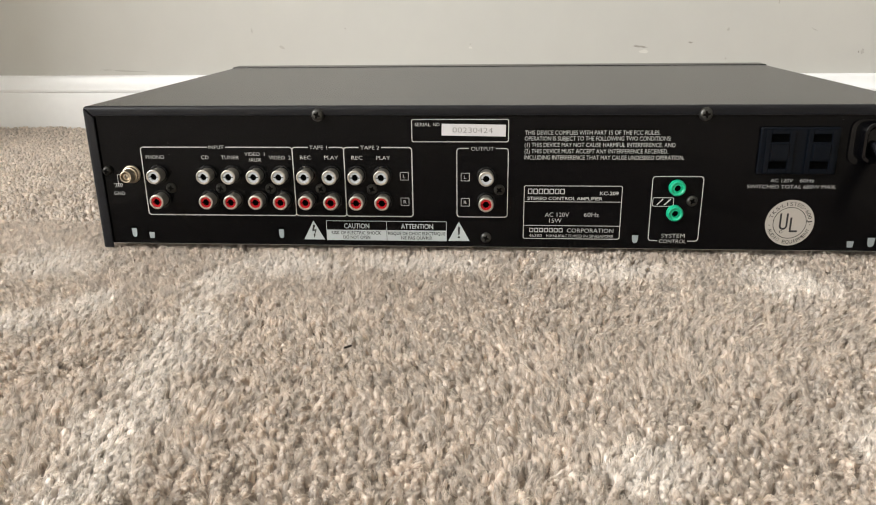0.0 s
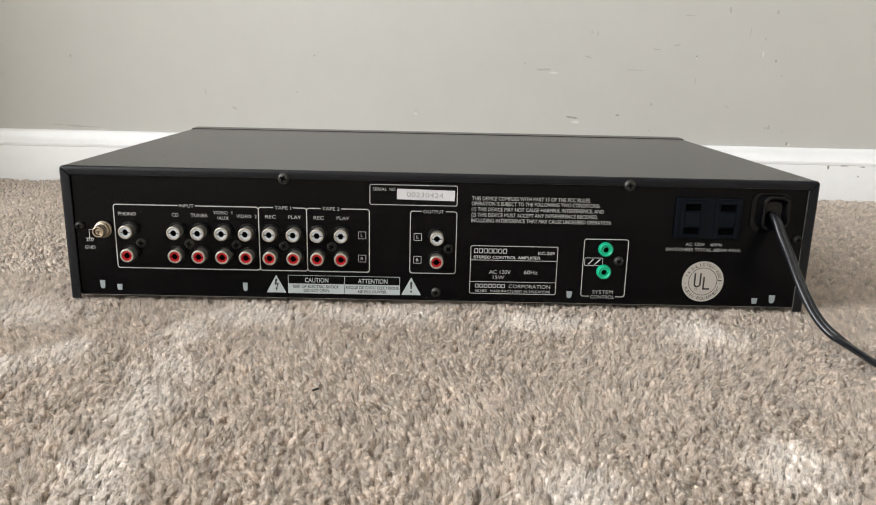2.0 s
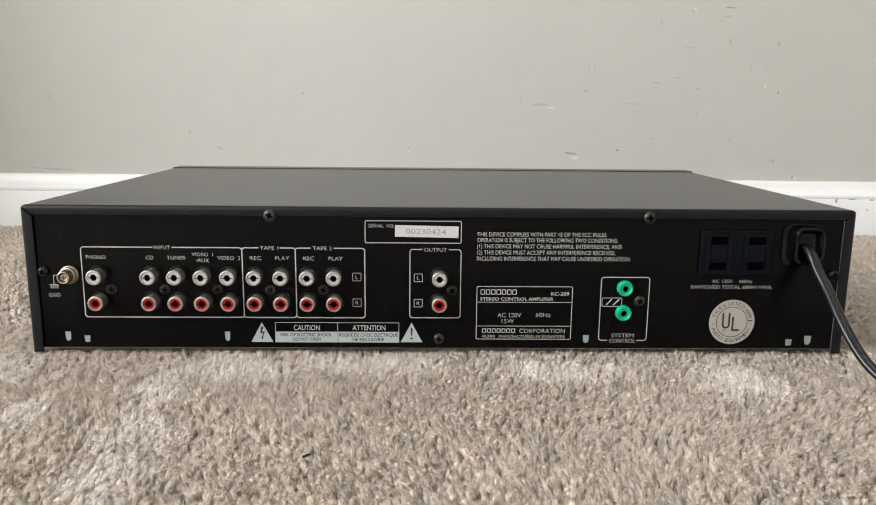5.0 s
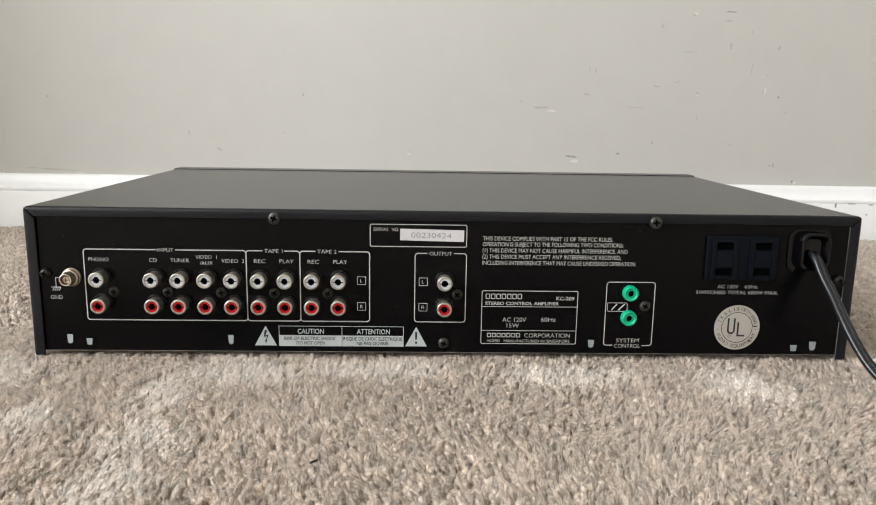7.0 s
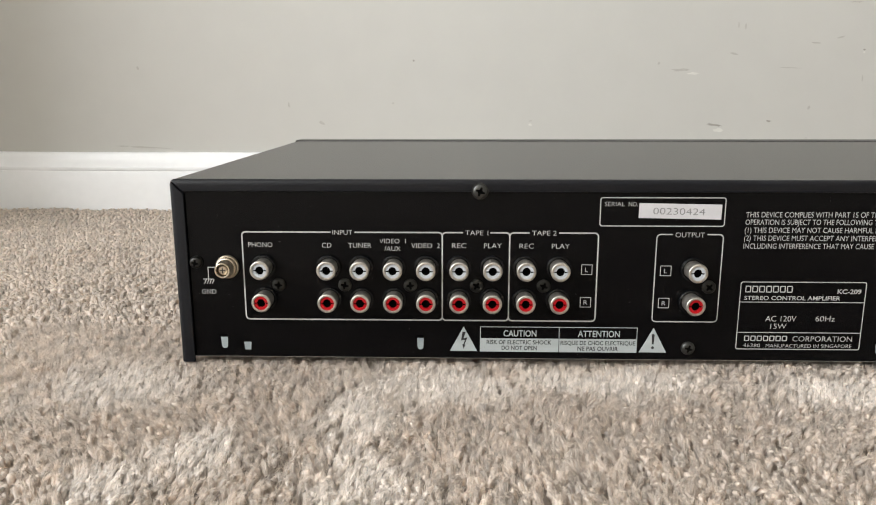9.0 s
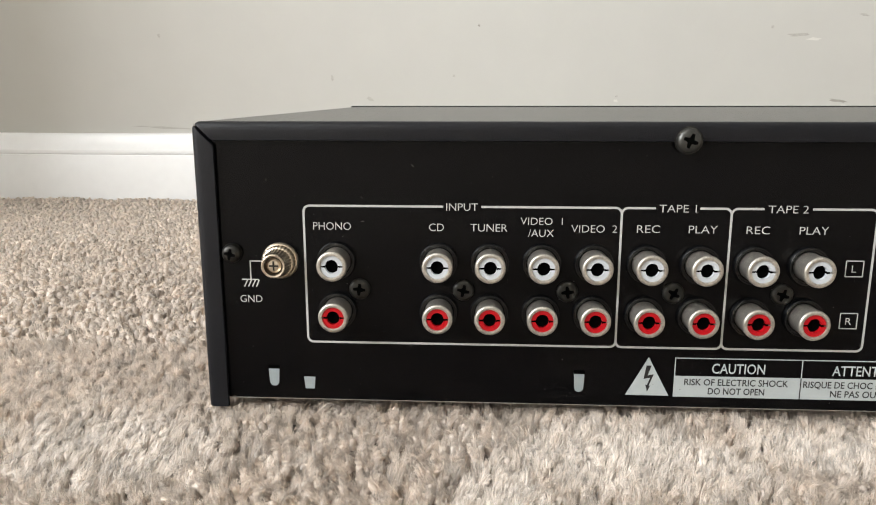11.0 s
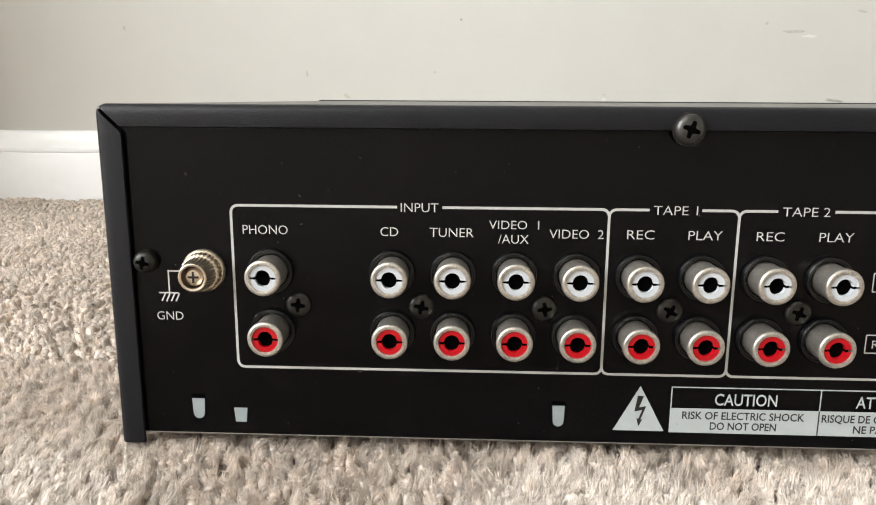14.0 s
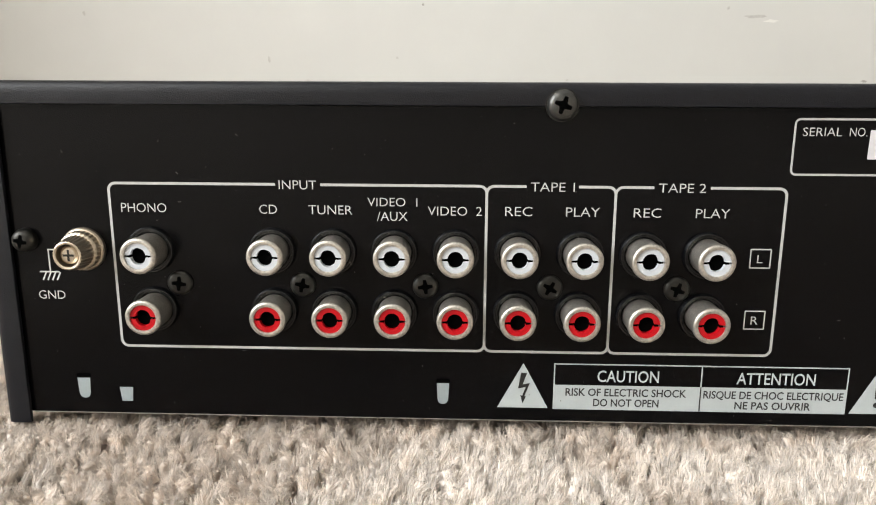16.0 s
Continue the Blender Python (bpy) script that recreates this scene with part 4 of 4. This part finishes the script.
# green control sockets
green = sharp(part("control_socket", lathe([(0, 4.3 * MM), (2.2 * MM, 4.25 * MM), (3.0 * MM, 3.95 * MM), (3.3 * MM, 3.4 * MM), (3.0 * MM, 2.8 * MM), (2.6 * MM, 2.5 * MM), (2.8 * MM, 1.75 * MM), (1.2 * MM, 1.7 * MM)], 36), GREEN_PL, amp, "green plastic mini socket"), 40)
# black disc that paints the socket's inner shade
part("hollow_shade", lathe([(1.2 * MM, 1.75 * MM), (1.2 * MM, 0)], 24), RECESS_SHADE, green)
green.matrix_local = pose(98.3 * MM, 0, 39.1 * MM)
copy_thing(green, pose(98.1 * MM, 0, 25.3 * MM))

# punched slots: flat black plates paint their shade, with bright sheet showing in them
for x0, x1, z0, z1, kind in ((-203.4, -200.0, 8.5, 14.8, 1), (-193.4, -189.8, 7.9, 11.7, 0), (-118.1, -114.9, 8.6, 15.0, 1), (76.6, 80.4, 8.0, 13.6, 1), (189.1, 193.2, 6.8, 10.5, 0), (199.5, 203.8, 7.2, 13.5, 1)):
    w, cx = x1 - x0, (x0 + x1) / 2
    foot = [(cx + 0.42 * w * math.cos(a), z0 + 0.42 * w * (1 + math.sin(a))) for a in [-math.pi * k / 8 for k in range(9)]] if kind else [(x1 - 0.12 * w, z0), (x0 + 0.12 * w, z0)]
    slot = printed(plate([(x0, z1 - 0.3), (x0 + 0.3, z1), (x1 - 0.3, z1), (x1, z1 - 0.3)] + foot, LIFT), RECESS_SHADE, "punched_slot")
    top = z1 - (1.1 if kind else 0.15)
    inside = [(x0 + 0.05 * w, top), (x1 - 0.05 * w, top)] + [(cx + 0.94 * (u - cx), v + 0.1) for u, v in foot]
    part("sheet_tab", plate(inside, LIFT - 0.00004), ZINC, panel, "bright zinc sheet inside the slot")

# twin mains outlet: a stepped plate with two raised faces, each with two slots and a ridge between
outlet = part("mains_outlet", boxed(137.4 * MM, 177.0 * MM, -2.2 * MM, -0.0, 46.6 * MM, 71.2 * MM, 0.0009, 3), BLACK_PL, amp, "black twin two-blade mains outlet")
for x0, x1 in ((139.8, 154.2), (160.4, 174.8)):
    bm = bmesh.new()
    for a, b, c, d in ((x0, x0 + 2.6, 47.6, 70.2), (x1 - 2.6, x1, 47.6, 70.2), (x0 + 2.6, x1 - 2.6, 47.6, 50.0), (x0 + 2.6, x1 - 2.6, 67.8, 70.2), (x0 + 2.6, x1 - 2.6, 53.8, 63.8)):
        box(bm, a * MM, b * MM, -3.6 * MM, -2.1 * MM, c * MM, d * MM, 0.0003, 2)
    face = part("outlet_face", bm, BLACK_PL, outlet)
    part("outlet_ridge", boxed((x0 + 2.9) * MM, (x1 - 2.9) * MM, -4.3 * MM, -3.5 * MM, 54.6 * MM, 63.0 * MM, 0.0004), BLACK_PL, outlet)
    # black plates carry the shade of the blade slots as colour
    for z0, z1 in ((63.8, 67.8), (50.0, 53.8)):
        part("blade_slot", plate([(x0 + 2.6, z0), (x1 - 2.6, z0), (x1 - 2.6, z1), (x0 + 2.6, z1)], -2.3 * MM), RECESS_SHADE, outlet)

# ---- mains cord ----
cord = tagged(new("power_cord"), "dark grey twin mains cord plugged in behind, trailing onto carpet", "cord")
bm = boxed(182.0 * MM, 205.0 * MM, -1.0 * MM, -0.1 * MM, 52.0 * MM, 75.0 * MM)
bmesh.ops.bevel(bm, geom=[e for e in bm.edges if abs(e.verts[0].co.y - e.verts[1].co.y) > 0.0005], offset=0.005, segments=6, affect="EDGES", profile=0.5)
sharp(part("inlet_collar", bm, GLOSS_PL, amp, "glossy black inlet collar"), 40)


def rim(x0, x1, z0, z1, r, y, bm):
    return [bm.verts.new((x * MM, y * MM, z * MM)) for x, z in rounded(x0, z0, x1, z1, r)]


# rounded bushing: a raised lip round a hollow from which the cord leaves
bm = bmesh.new()
loops = [rim(186.2, 203.4, 53.0, 74.0, 5.0, -1.2, bm), rim(186.4, 203.2, 53.2, 73.8, 4.9, -5.4, bm), rim(186.9, 202.7, 53.7, 73.3, 4.6, -6.1, bm), rim(188.0, 201.6, 54.8, 72.2, 4.0, -6.2, bm),
         rim(188.7, 200.9, 55.5, 71.5, 3.6, -5.6, bm), rim(190.0, 199.4, 57.0, 70.0, 3.0, -2.2, bm)]
for p, q in zip(loops, loops[1:]):
    for k in range(len(p)):
        j = (k + 1) % len(p)
        bm.faces.new((p[k], p[j], q[j], q[k]))
bm.faces.new(loops[-1])
bmesh.ops.recalc_face_normals(bm, faces=bm.faces)
plug = sharp(part("plug", bm, GLOSS_PL, cord, "glossy black plug body"), 40)
plug.matrix_world = TILT


def tube(points, radius, seg=12, steps=10):
    """A round tube along a smooth line through the points."""
    p = [Vector(q) for q in points]
    p = [p[0] * 2 - p[1]] + p + [p[-1] * 2 - p[-2]]
    line = []
    for k in range(1, len(p) - 2):
        for s in range(steps):
            t = s / steps
            a, b, c, d = p[k - 1], p[k], p[k + 1], p[k + 2]
            line.append(0.5 * (2 * b + (c - a) * t + (2 * a - 5 * b + 4 * c - d) * t * t + (3 * b - a - 3 * c + d) * t ** 3))
    line.append(p[-2])
    return line


def flex(line, radius, shift, mat, parent, name, seg=12):
    bm = bmesh.new()
    rows = []
    up = Vector((0.35, -0.8, 0.5)).normalized()
    for k, q in enumerate(line):
        t = (line[min(k + 1, len(line) - 1)] - line[max(k - 1, 0)]).normalized()
        side = t.cross(up).normalized()
        over = side.cross(t)
        c = q + side * shift
        rows.append([bm.verts.new(c + radius * (math.cos(2 * math.pi * j / seg) * side + math.sin(2 * math.pi * j / seg) * over)) for j in range(seg)])
    for a, b in zip(rows, rows[1:]):
        for j in range(seg):
            bm.faces.new((a[j], a[(j + 1) % seg], b[(j + 1) % seg], b[j]))
    bm.faces.new(rows[0])
    bm.faces.new(rows[-1][::-1])
    bmesh.ops.recalc_face_normals(bm, faces=bm.faces)
    return part(name, bm, mat, parent, smooth=True)


CORD = [(0.1945, -0.0035, 0.0625), (0.1952, -0.0085, 0.0590), (0.1964, -0.0125, 0.0522), (0.1982, -0.0194, 0.0444), (0.1990, -0.0266, 0.0369), (0.2000, -0.0338, 0.0295), (0.2020, -0.0409, 0.0215), (0.2043, -0.0481, 0.0146),
        (0.2079, -0.0553, 0.0091), (0.2118, -0.0630, 0.0060), (0.2133, -0.0800, 0.0050), (0.2140, -0.0950, 0.0048), (0.2180, -0.1250, 0.0048), (0.2330, -0.1650, 0.0048), (0.2600, -0.2200, 0.0048), (0.3100, -0.3000, 0.0048)]
line = tube(CORD, 0)
for _ in range(24):
    line = [line[0], line[1]] + [(a + 2 * b + c) / 4 for a, b, c in zip(line[1:], line[2:], line[3:])] + [line[-1]]
flex(line, 0.00175, 0.00155, CORD_PL, cord, "cord_strand")
flex(line, 0.00175, -0.00155, CORD_PL, cord, "cord_strand")
